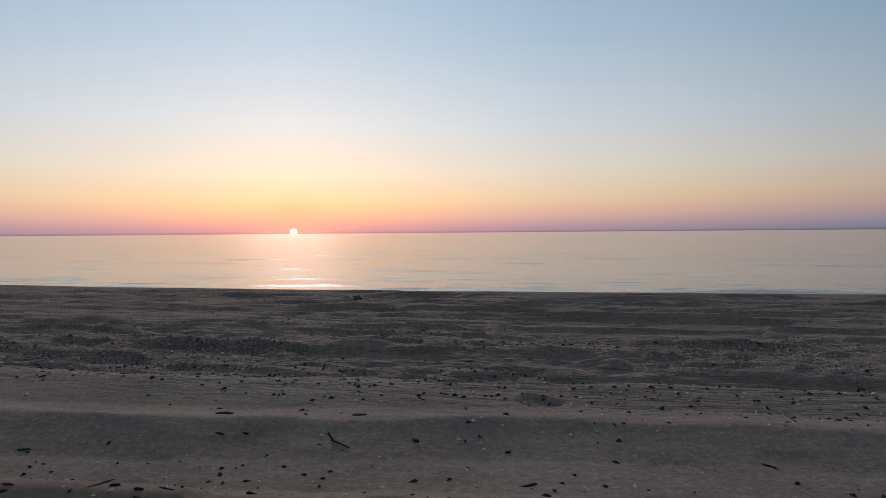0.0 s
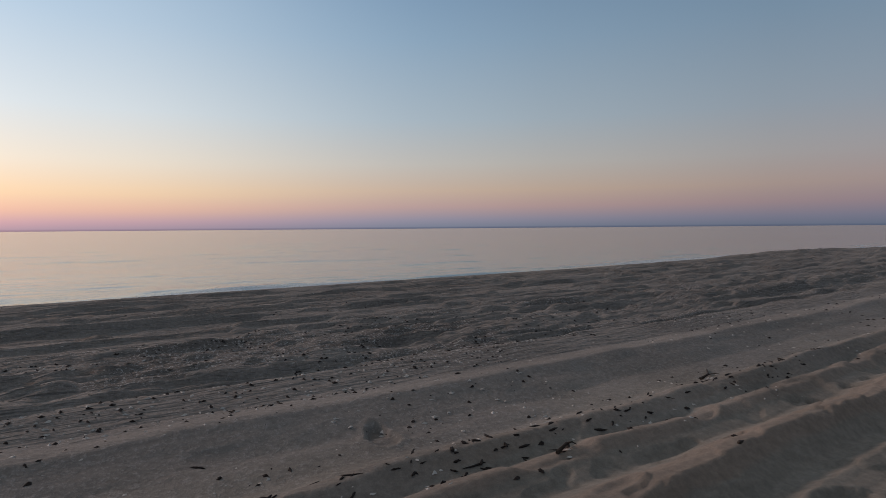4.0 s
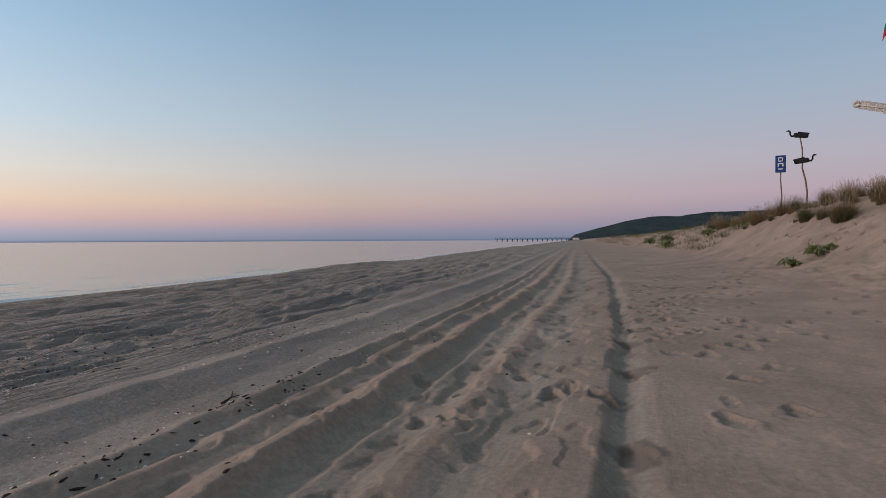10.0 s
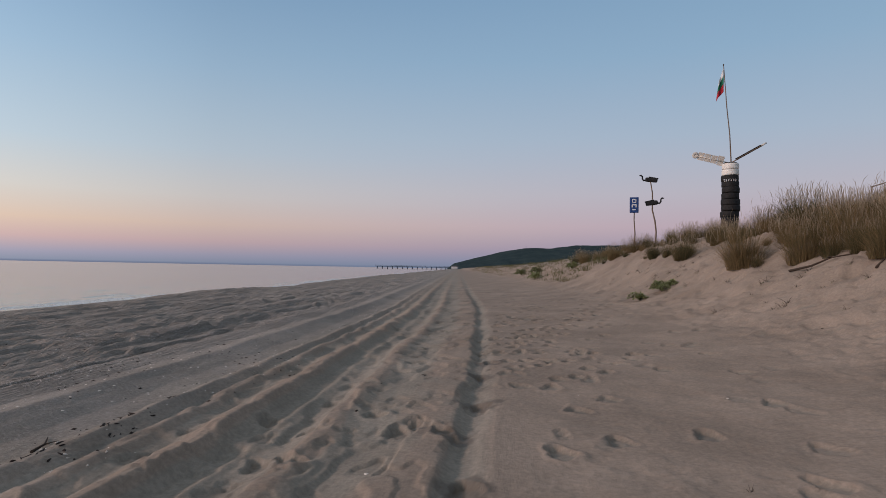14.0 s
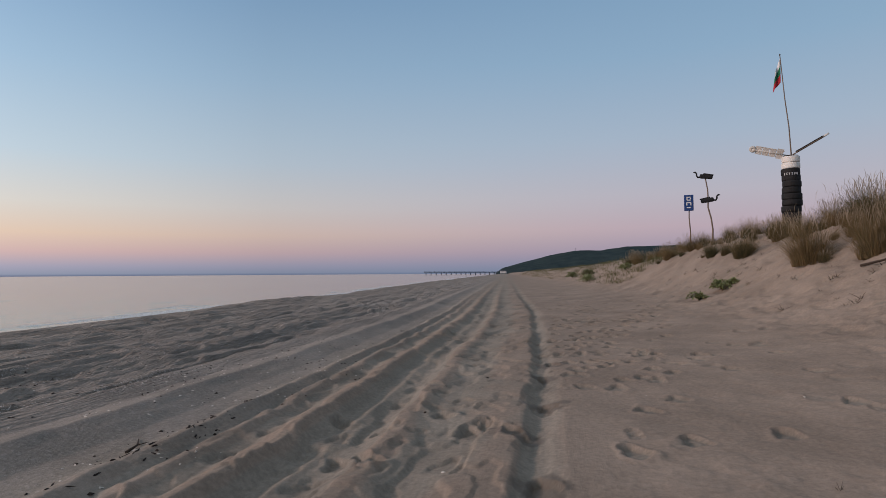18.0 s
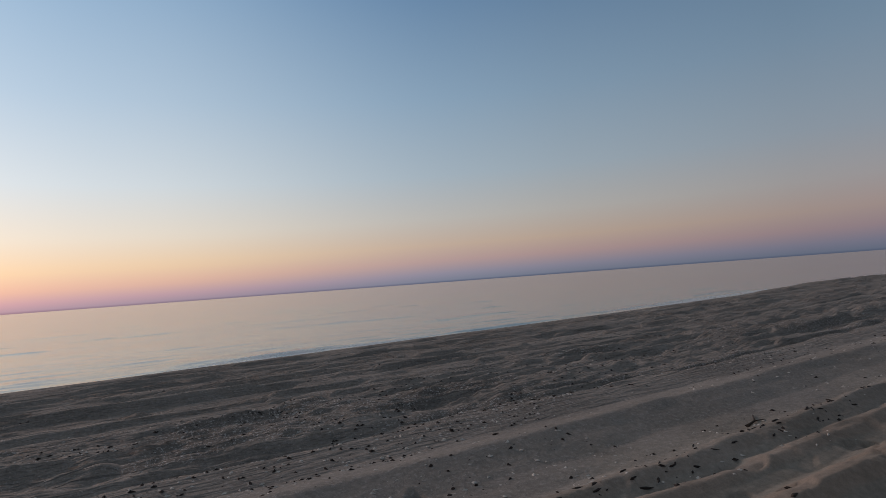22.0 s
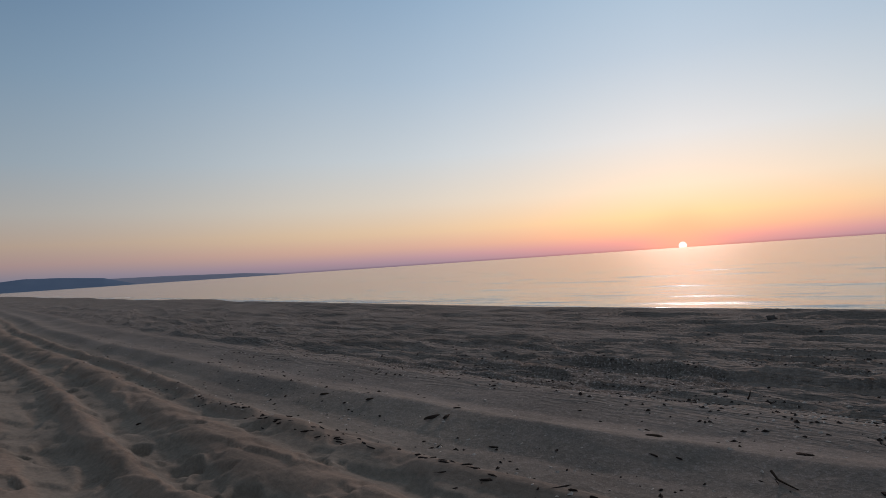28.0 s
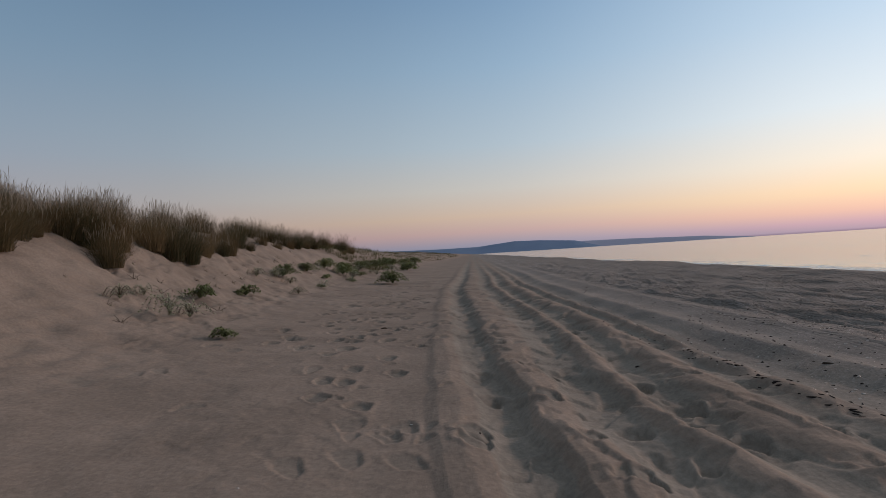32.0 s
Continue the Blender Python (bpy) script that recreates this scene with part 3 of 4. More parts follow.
sand_mesh = grid_mesh("ground", GX, GY, GZ)
sand_mesh.materials.append(m_sand)
GB = GY - bend(GX)
band = smooth(GB, 4.2, 5.2) * (1 - smooth(GB, 7.2, 8.6)) * smooth(fractal(GX * 0.5, GY * 1.6, 71, 3), 0.47, 0.6)
mark(sand_mesh, "litter", np.clip(band + 0.2 * smooth(GB, 2.3, 3.0) * (1 - smooth(GB, 9, 14)), 0, 1))
wet = smooth(GY - shore(GX), -0.1, 0.9)
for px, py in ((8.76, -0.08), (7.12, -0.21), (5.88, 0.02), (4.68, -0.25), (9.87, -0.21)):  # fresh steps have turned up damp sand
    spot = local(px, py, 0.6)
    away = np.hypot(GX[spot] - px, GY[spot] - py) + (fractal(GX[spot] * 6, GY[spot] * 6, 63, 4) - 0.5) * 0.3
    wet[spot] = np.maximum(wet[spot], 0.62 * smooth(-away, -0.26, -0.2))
# all print floors darken here too: their shade is put into the colour
mark(sand_mesh, "damp_shade", np.maximum(wet, 0.24 * PRINT_SHADE))
CUT, GB2 = wheels(GX, GY)
# packed sand in the ruts, with the shade of the troughs put into its grey
pack_shade = smooth(-CUT + (fractal(GX * 1.3, GY * 2.6, 73, 3) - 0.5) * 0.05, -0.022, 0.004) * smooth(GB2, -0.5, -0.3) * (1 - smooth(GB2, 3.6, 4.4)) + 0.85 * smooth(GB2, 2.2, 3.2)
mark(sand_mesh, "crust", smooth(GB2, 3.9, 4.8) + 0.02 * smooth(-GB2, 0.4, 1.2) + 0.05 * smooth(GB2, -1.2, -0.4) * (1 - smooth(GB2, 3.9, 4.8)))
mark(sand_mesh, "seaward", smooth(GB2 + (fractal(GX * 0.8, GY * 1.6, 74, 3) - 0.5) * 1.2, 2.0, 3.8))
mark(sand_mesh, "packed_shade", np.clip(np.maximum(pack_shade * (0.8 + 0.4 * fractal(GX * 0.9, GY * 1.8, 72, 4)), PRINT_SHADE), 0, 1))
tagged(new("ground", sand_mesh), "pale beige beach sand with wheel tracks, footprints and a dune", "sand", kind="structure")

# ---- sea ----
sx = spaced([(40, 0.6), (200, 3.5), (4900, 250)])
sx = np.concatenate([-sx[:0:-1], sx])
sy = 14.5 + spaced([(12, 0.16), (45, 0.4), (110, 1.6), (300, 20), (4900, 250)])
SX, SY = np.meshgrid(sx, sy)
off_shore = SY - shore(SX)
SZ = np.full(SX.shape, SEA)
crest = fractal(SX * 0.045, SY * 0.12, 81, 3)
swell = np.maximum(np.sin(off_shore * 0.85 + 5.5 * crest), 0.0) ** 4 * smooth(fractal(SX * 0.3, SY * 0.4, 82, 3), 0.46, 0.66)
SZ = SZ + swell * 0.05 * smooth(off_shore, 1.5, 6) * (1 - smooth(off_shore, 45, 100)) + (fractal(SX * 0.5, SY * 1.4, 83, 3) - 0.5) * (0.03 + 0.05 * (1 - smooth(off_shore, 5, 14))) * (1 - smooth(off_shore, 20, 60)) - np.abs(fractal(SX * 0.7, SY * 2.4, 85, 3) - 0.5) * 0.045 * (1 - smooth(off_shore, 3, 14))
sea_mesh = grid_mesh("water", SX, SY, SZ)
sea_mesh.materials.append(m_sea)
edge = np.maximum(smooth(off_shore, 0.5, 1.3) * (1 - smooth(off_shore, 2.6, 3.2)), 0.7 * (1 - smooth(off_shore, 4.0, 7.0)) * smooth(fractal(SX * 0.12, SY * 0.9, 84, 3), 0.52, 0.6))
mark(sea_mesh, "foam", edge)
mark(sea_mesh, "shallow", 1 - smooth(off_shore, 3.0, 10.0))
tagged(new("water", sea_mesh), "calm pale sea mirroring the dawn sky", "sea", kind="structure")


# ---- makers ----
def part(name, bm, mat, parent=None, label=""):
    """Links a bmesh as one mesh object, under a thing or a part."""
    me = bpy.data.meshes.new(name)
    bm.to_mesh(me)
    bm.free()
    me.materials.append(mat)
    ob = new(name, me)
    if parent is not None:
        ob.parent = parent
    return tagged(ob, label)


def mesh_part(name, verts, faces, mat, parent=None, label="", flat=False):
    me = bpy.data.meshes.new(name)
    me.from_pydata([tuple(v) for v in verts], [], [tuple(f) for f in faces])
    if not flat:
        me.polygons.foreach_set("use_smooth", np.ones(len(me.polygons), dtype=bool))
    me.materials.append(mat)
    ob = new(name, me)
    if parent is not None:
        ob.parent = parent
    return tagged(ob, label)


def box(size, at=(0, 0, 0), turn=(0, 0, 0), bevel=0.0):
    bm = bmesh.new()
    bmesh.ops.create_cube(bm, size=1.0)
    bmesh.ops.scale(bm, vec=size, verts=bm.verts)
    if bevel:
        bmesh.ops.bevel(bm, geom=bm.edges[:], offset=bevel, segments=2, affect="EDGES", profile=0.6)
    bmesh.ops.transform(bm, matrix=pose(*at, *turn), verts=bm.verts)
    return bm


def tube(points, radii, sides=8):
    """A bmesh tube along points, closed at its ends."""
    bm, rings = bmesh.new(), []
    points = [Vector(p) for p in points]
    for k, p in enumerate(points):
        ahead = (points[min(k + 1, len(points) - 1)] - points[max(k - 1, 0)]).normalized()
        side = ahead.cross(Vector((0.31, 0.9, 0.2))).normalized()
        up = side.cross(ahead)
        rings.append([bm.verts.new(p + radii[k] * (math.cos(a) * side + math.sin(a) * up)) for a in (2 * math.pi * i / sides for i in range(sides))])
    for a, b in zip(rings, rings[1:]):
        for i in range(sides):
            bm.faces.new((a[i], a[(i + 1) % sides], b[(i + 1) % sides], b[i])).smooth = True
    bm.faces.new(rings[0][::-1]), bm.faces.new(rings[-1])
    bmesh.ops.recalc_face_normals(bm, faces=bm.faces)
    return bm


def lathe(section, sides=28, arc=360.0, wobble=None):
    """Turns a closed section of (radius, z) round z."""
    bm, rings = bmesh.new(), []
    full = arc >= 359.9
    count = sides if full else sides + 1
    for i in range(count):
        a = radians(arc) * i / sides
        k = 1.0 if wobble is None else wobble(a)
        rings.append([bm.verts.new((r * k * math.cos(a), r * k * math.sin(a), z)) for r, z in section])
    m = len(section)
    for i in range(sides):
        p, q = rings[i], rings[(i + 1) % count]
        for j in range(m):
            bm.faces.new((p[j], q[j], q[(j + 1) % m], p[(j + 1) % m])).smooth = True
    if not full:
        bm.faces.new(rings[0][::-1]), bm.faces.new(rings[-1])
    bmesh.ops.recalc_face_normals(bm, faces=bm.faces)
    return bm


def root(name, place, turn=(0, 0, 0)):
    ob = new(name)
    ob.empty_display_size = 0.2
    ob.matrix_basis = pose(*place, *turn)
    return ob


# ---- far land ----
def ridge(name, azimuths, heights, distance, depth, mat, base=-2.0, rough=0.1, seed=0):
    """A range of hills seen from the beach: azimuths clockwise from +y, heights of the skyline in degrees."""
    az = np.linspace(azimuths[0], azimuths[-1], 160)
    el = np.interp(az, azimuths, heights)
    t = np.linspace(0, 1, 9)
    A, T = np.meshgrid(np.radians(az), t)
    D = distance + depth * T
    top = np.tan(np.radians(el)) * (distance + depth) + 1.3
    wave = 1 + rough * (fractal(A * 60, T * 6 + 5, seed, 4, 0.6) - 0.5)
    Z = base + (top[None, :] * wave - base) * np.sin(T * math.pi / 2) ** 1.2
    me = grid_mesh(name, D * np.sin(A), D * np.cos(A), Z)
    me.materials.append(mat)
    return new(name, me)


tagged(ridge("cape_hill", [83.6, 84.2, 86.0, 88.6, 90.8, 91.4, 93.2, 95.5, 99.0, 104.0, 110.0], [0.0, 0.45, 0.95, 1.6, 2.0, 2.02, 1.98, 2.3, 2.32, 2.2, 1.5], 1250, 500, m_forest, rough=0.06, seed=2), "dark forested headland ending at the sea", "hill", kind="structure")
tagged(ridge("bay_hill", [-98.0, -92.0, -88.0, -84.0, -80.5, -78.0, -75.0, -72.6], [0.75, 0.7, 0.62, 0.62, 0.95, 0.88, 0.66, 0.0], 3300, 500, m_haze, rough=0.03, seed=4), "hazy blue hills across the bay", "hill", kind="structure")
tagged(ridge("far_hill", [-86.0, -78.0, -70.0, -64.0, -60.0], [0.5, 0.62, 0.5, 0.32, 0.0], 4200, 300, m_haze_pale, rough=0.03, seed=6), "faint far hills on the horizon", "hill", kind="structure")


def pier():
    p = root("pier", (0, 0, -2.0))
    a, b = Vector((780, 181, 0)), Vector((845, 92, 0))
    run = b - a
    along = math.degrees(math.atan2(run.y, run.x))
    mid = (a + b) / 2
    part("deck", box((run.length, 3.5, 0.7), (mid.x, mid.y, 4.6), (0, 0, along)), m_pier, p)
    part("railing", box((run.length, 0.15, 0.25), (mid.x, mid.y, 5.9), (0, 0, along)), m_pier, p)
    pile = None
    for k in range(15):
        at = a + run * (k + 0.3) / 15
        if pile is None:
            pile = part("pile", tube([(0, 0, -4), (0, 0, 4.4)], [0.55, 0.55], 8), m_pier, p)
            ob = pile
        else:
            ob = new("pile", pile.data)
            ob.parent = p
        ob.location = at
    for k in range(16):
        ob = part("lamp_post", tube([(0, 0, 4.9), (0, 0, 6.6)], [0.2, 0.15], 6), m_pier, p)
        ob.location = a + run * k / 15
    return tagged(p, "long dark pier on piles running out to sea", "pier")


pier()


def hut():
    p = root("beach_hut", (848, 84, 1.0))
    part("wall", box((14, 8, 3), (0, 0, 1.5)), m_house, p)
    part("roof", box((15, 9, 0.6), (0, 0, 3.2), (0, 4, 0)), m_pier, p)
    return tagged(p, "small pale building at the foot of the headland", "building")


hut()


def mast():
    p = root("radio_mast", (1749.6, -29.0, 56.0))
    part("pole", tube([(0, 0, 0), (0, 0, 8), (0, 0, 14)], [0.5, 0.4, 0.3], 6), m_pier, p)
    part("antenna", box((0.6, 1.2, 1.5), (0, 0, 12), (0, 0, 20), 0.1), m_pier, p)
    return tagged(p, "thin far radio mast on the headland", "mast")


mast()


# ---- dune grass and plants ----
def blade_arrays(count, radius, height, lean, width, r, levels=4, droop=0.5):
    """Curved tapering blades as vertices and quads."""
    ang = r.uniform(0, 2 * math.pi, count)
    rad = radius * r.random(count) ** 0.75
    h = height * (0.3 + 0.75 * r.random(count) ** 0.8)
    tip = lean * r.uniform(0.15, 1.0, count) ** 1.3 * (0.35 + 0.9 * (rad / radius) ** 1.5)
    dirn = ang + r.normal(0, 0.5, count)
    face = r.uniform(0, 2 * math.pi, count)
    V = np.zeros((count, levels, 2, 3))
    for k in range(levels):
        t = k / (levels - 1)
        out = tip * t**1.9
        zz = h * (t - droop * 0.35 * t**3 * tip / lean)
        wd = width * (1 - 0.88 * t)
        cx, cy = rad * np.cos(ang) + out * np.cos(dirn), rad * np.sin(ang) + out * np.sin(dirn)
        for s, sg in ((0, -0.5), (1, 0.5)):
            V[:, k, s] = np.stack([cx + sg * wd * np.cos(face), cy + sg * wd * np.sin(face), zz - 0.04], -1)
    base = np.arange(count)[:, None] * levels * 2
    F = np.concatenate([np.stack([base[:, 0] + 2 * k, base[:, 0] + 2 * k + 1, base[:, 0] + 2 * k + 3, base[:, 0] + 2 * k + 2], -1) for k in range(levels - 1)])
    return V.reshape(-1, 3), F, V[:, -1].mean(1)


def merge(chunks):
    """Joins (verts, faces) chunks."""
    V, F, at = [], [], 0
    for v, f in chunks:
        V.append(v), F.append(np.asarray(f) + at)
        at += len(v)
    return np.concatenate(V), np.concatenate(F)


def seed_heads(tips, r, share=0.2):
    """Slender plumes on some stalks."""
    chunks = []
    for x, y, z in tips:
        if r.random() > share:
            continue
        L, wd, lx, ly = r.uniform(0.07, 0.12), 0.0035, r.normal(0, 0.06), r.normal(0, 0.06)
        z0 = z + r.uniform(-0.02, 0.10)
        for a in (0.0, 1.57):
            c, s = wd * math.cos(a), wd * math.sin(a)
            v = np.array([[x - c * 0.3, y - s * 0.3, z - 0.05], [x + c * 0.3, y + s * 0.3, z - 0.05], [x + c + lx * 0.4, y + s + ly * 0.4, z0 + L * 0.4], [x - c + lx * 0.4, y - s + ly * 0.4, z0 + L * 0.4], [x + lx + c * 0.2, y + ly + s * 0.2, z0 + L], [x + lx - c * 0.2, y + ly - s * 0.2, z0 + L]])
            chunks.append((v, [[0, 1, 2, 3], [3, 2, 4, 5]]))
    return merge(chunks)


def tussock(seed, count, radius, height):
    r = np.random.default_rng(seed)
    p = root("grass_tussock", (0, 0, 0))
    v, f, tips = blade_arrays(count, radius, height, height * 0.95, 0.0065, r, 5, 1.3)
    mesh_part("foliage", v, f, m_blade, p)["kind"] = "stuff"
    v, f = seed_heads(tips[tips[:, 2] > height * 0.55], r, 0.16)
    mesh_part("plume", v, f, m_seed, p, "pale feathery seed heads")["kind"] = "stuff"
    return tagged(p, "tall dry green and straw-coloured marram grass clump on the dune", "grass", "tussocks along the dune")


r = np.random.default_rng(21)
kinds = [tussock(31, 950, 0.24, 0.8), tussock(32, 800, 0.2, 0.64), tussock(33, 1100, 0.28, 0.9), tussock(34, 700, 0.22, 0.46)]
placed = []


def set_tussock(x, y, size=1.0, kind=None):
    k = kinds[int(r.integers(4)) if kind is None else kind]
    m = pose(x, y, sand_z(x, y) - 0.03, r.normal(0, 4), r.normal(0, 4), r.uniform(0, 360))
    if k not in placed:
        placed.append(k)
        k.scale = (size,) * 3
        k.matrix_basis = m @ Matrix.Diagonal((size, size, size, 1))
        return k
    ob = copy_thing(k, m)
    ob.scale = (size, size, size * r.uniform(0.9, 1.1))
    return ob


for side, x0, x1, count in ((-1, 6, 19, 84), (-1, 19, 46, 66), (1, 12.5, 23, 72), (1, 23, 52, 76)):
    for _ in range(count):
        x = side * r.uniform(x0, x1)
        front = -8.3 - 0.65 * math.sin(x * 0.62) - 0.55 * math.sin(x * 1.55 + 1)
        y = front - r.random() ** 1.4 * 3.8 + float(dune_bend(np.array(x)))
        if side > 0 and abs(x - 30.3) < 1.1 and abs(y + 10.35) < 1.2:
            continue
        set_tussock(x, y, r.choice([0.65, 1.0, 1.22, 1.42]) * r.uniform(0.85, 1.05) * (0.95 if x < 0 else 1.2 if x < 21 else 0.8))
for x, y, s in ((13.2, -8.6, 1.75), (12.6, -8.9, 1.75), (14.2, -8.5, 1.7), (12.9, -9.6, 1.8), (22.5, -8.9, 1.2), (21.5, -8.6, 1.2), (20.8, -8.9, 1.3), (20.2, -8.6, 1.1), (23.5, -9.4, 1.1), (15.5, -9.2, 1.7), (16.5, -9.6, 1.75), (14.6, -9.0, 1.7), (17.5, -9.8, 1.7), (13.8, -9.2, 1.7), (15.0, -10.0, 1.8), (16.0, -10.4, 1.8), (18.5, -10.0, 1.6), (19.4, -9.6, 1.4), (-14.2, -7.5, 1.35), (-10.5, -7.8, 1.28), (-10.0, -7.6, 1.06), (-19.3, -7.3, 1.35), (16.6, -7.5, 1.21), (18.5, -8.2, 1.14), (35.1, -7.6, 0.78), (33.9, -7.9, 0.92), (32.6, -8.1, 0.92), (31.4, -8.8, 0.99), (30.1, -8.5, 0.99), (29.1, -8.2, 0.99), (28.0, -7.8, 0.85), (27.1, -7.3, 0.78), (32.0, -9.4, 0.99), (29.2, -9.4, 1.06), (28.0, -8.9, 1.06), (36.6, -6.9, 0.71), (-11.1, -8.4, 1.21), (-11.8, -8.5, 1.35), (-12.6, -8.3, 1.35), (-13.5, -8.6, 1.35), (-13.4, -7.8, 1.14), (-14.3, -7.7, 1.14), (-16.1, -7.5, 1.42), (-16.7, -7.2, 1.35), (-17.4, -7.1, 1.35), (-16.8, -8.1, 1.49), (-18.4, -7.5, 1.28), (-20.2, -7.5, 1.28), (-21.9, -7.3, 1.21), (-23.7, -7.5, 1.21), (-25.6, -7.5, 1.14), (-27.8, -7.5, 1.14), (14.7, -7.9, 1.28), (15.7, -7.8, 1.14), (13.5, -7.7, 1.21), (12.8, -7.9, 1.28), (29.9, -6.9, 0.85), (28.3, -7.1, 0.85)):
    set_tussock(x, y, s)

# grass and scrub further along the dune, past counting
chunks = []
for _ in range(1500):
    side = -1 if r.random() < 0.5 else 1
    x = side * (40 + 260 * r.random() ** 2.2)
    y = float(dune_bend(np.array(x))) - 5.6 - 8 * r.random()
    grow = 1 + abs(x) / 120
    v, f, _ = blade_arrays(26, 0.55 * grow, 0.4 * r.uniform(0.5, 1.3), 0.5, 0.016 * grow, r, 3)
    chunks.append((v + np.array([x, y, sand_z(x, y)]), f))
v, f = merge(chunks)
tagged(mesh_part("far_dune_grass", v, f, m_scrub), "distant olive-green dune grass and scrub along the beach", "grass", kind="stuff")


def leaf_clump(name, seed, stems, spread, height, mat, leaf=0.05):
    """A low beach plant: sprawling stems with small fleshy leaves."""
    r = np.random.default_rng(seed)
    p = root(name, (0, 0, 0))
    leaves, wood = [], []
    for _ in range(stems):
        a, L, up = r.uniform(0, 6.28), spread * r.uniform(0.4, 1.0), height * r.uniform(0.4, 1.0)
        bendy = r.normal(0, 0.6)
        prev = None
        for k in range(8):
            t = k / 7
            pt = np.array([L * t * math.cos(a + bendy * t), L * t * math.sin(a + bendy * t), up * math.sin(0.25 + t * 2.5) + 0.01])
            if prev is not None:
                d = np.array([0.004, 0.003, 0.0])
                wood.append((np.array([prev - d, prev + d, pt + d, pt - d]), [[0, 1, 2, 3]]))
            for _ in range(5):
                s, la, tilt = leaf * r.uniform(0.5, 1.2), r.uniform(0, 6.28), r.uniform(-0.2, 1.2)
                u = np.array([math.cos(la), math.sin(la), tilt])
                v = np.array([-math.sin(la), math.cos(la), 0.2]) * 0.3
                leaves.append((np.array([pt, pt + s * (0.5 * u + v), pt + s * u, pt + s * (0.5 * u - v)]), [[0, 1, 2, 3]]))
            prev = pt
    v, f = merge(wood)
    mesh_part("stem", v, f, m_drift, p)["kind"] = "stuff"
    v, f = merge(leaves)
    mesh_part("foliage", v, f, mat, p)["kind"] = "stuff"
    return p


def set_plant(p, x, y, turn=0.0, size=1.0):
    p.matrix_basis = pose(x, y, sand_z(x, y) - 0.005, 0, 0, turn)
    p.scale = (size,) * 3
    return p


def again(p, x, y, turn=0.0, size=1.0):
    ob = copy_thing(p, pose(x, y, sand_z(x, y) - 0.005, 0, 0, turn))
    ob.scale = (size,) * 3
    return ob


green = set_plant(tagged(leaf_clump("beach_plant", 41, 26, 0.34, 0.22, m_leaf), "low bright green fleshy plant sprawling on bare sand", "plant", "beach plants"), 21.8, -5.36, 0, 1.5)
again(green, 21.33, -4.57, 80, 1.2), again(green, 22.14, -5.72, 200, 1.1), again(green, -13.58, -5.41, 30, 1.3), again(green, -9.6, -3.69, 250, 0.75), again(green, -16.35, -5.19, 100, 1.2)
bush = set_plant(tagged(leaf_clump("beach_bush", 42, 60, 0.75, 0.5, m_leaf, 0.07), "rounded dark green bush on the open sand", "bush", "beach bushes"), -27.95, -1.71, 0, 1.15)
for x, y, s in ((-31.6, -4.38, 1.1), (-47.6, -3.13, 1.3), (-22.7, -5.53, 0.9), (-48.1, -1.25, 1.3), (-31.3, -5.26, 1.0), (-60, -1.6, 1.4), (-38.2, -3.99, 1.1), (-34.5, -4.6, 0.9), (-43, -3.4, 1.2), (-53, -2.6, 1.3), (-27, -5.4, 0.8), (-70, -0.6, 1.6), (52.8, -2.22, 1.2), (60, -2.6, 1.2), (46, -4.6, 1.0), (70, -1.2, 1.3)):
    again(bush, x, y, x * 40, s)
pale = set_plant(tagged(leaf_clump("grey_plant", 43, 22, 0.5, 0.34, m_pale_leaf, 0.035), "pale grey-green sprawling plant on the sand slope", "plant", "beach plants"), -10.94, -5.04, 0, 1.25)
again(pale, -11.5, -4.9, 50, 0.9), again(pale, -11.17, -6.0, 90, 0.8), again(pale, -12.11, -5.98, 20, 0.7)
for k in range(44):
    x = -19 - 46 * r.random() ** 1.3
    again(pale if k % 3 else green, x, -4.4 - 2.2 * r.random() + float(dune_bend(np.array(x))), k * 70, r.uniform(0.45, 0.85) * (1 - x / 90))


def sprig(seed):
    """A few bare twigs and stalks standing in the sand."""
    r = np.random.default_rng(seed)
    p = root("dry_sprig", (0, 0, 0))
    for _ in range(5):
        a, L = r.uniform(0, 6.28), r.uniform(0.05, 0.16)
        pts = [(0.02 * math.cos(a) * k + 0.012 * k * k * math.cos(a), 0.02 * math.sin(a) * k, L * k / 3 - 0.02) for k in range(4)]
        part("twig", tube(pts, [0.005, 0.004, 0.003, 0.0015], 5), m_drift, p)
    v, f, _ = blade_arrays(40, 0.10, 0.07, 0.12, 0.006, r, 3)
    mesh_part("foliage", v, f, m_scrub, p)["kind"] = "stuff"
    return tagged(p, "small dry sprig of twigs standing in the sand", "plant", "dry sprigs")


twiggy = set_plant(sprig(51), 4.77, -1.99, 0, 0.45)
for x, y in ((18.45, -6.35), (18.01, -6.94), (13.3, -5.67), (15.06, -5.0), (13.57, -6.53), (13.55, -5.61), (22.6, -6.11), (18.75, -6.83), (14.96, -6.76), (16.02, -6.33), (13.92, -7.23), (13.78, -7.59), (-15.91, -5.83), (-13.91, -6.39), (-12.88, -4.81), (-19.9, -4.12), (-9.83, -5.37), (-17.67, -5.91), (-13.06, -6.59), (-20.72, -5.46), (-12.38, -5.43), (24.5, -6.3), (27.0, -6.0)):
    again(twiggy, x, y, x * 77, 0.75 + 0.5 * abs(math.sin(x * 3)))
for k in range(100):
    x = (10 + 22 * r.random()) * (1 if k % 2 else -1)
    again(twiggy, x, -6.0 - 2.2 * r.random() + float(dune_bend(np.array(x))), k * 50, r.uniform(0.5, 1.3))


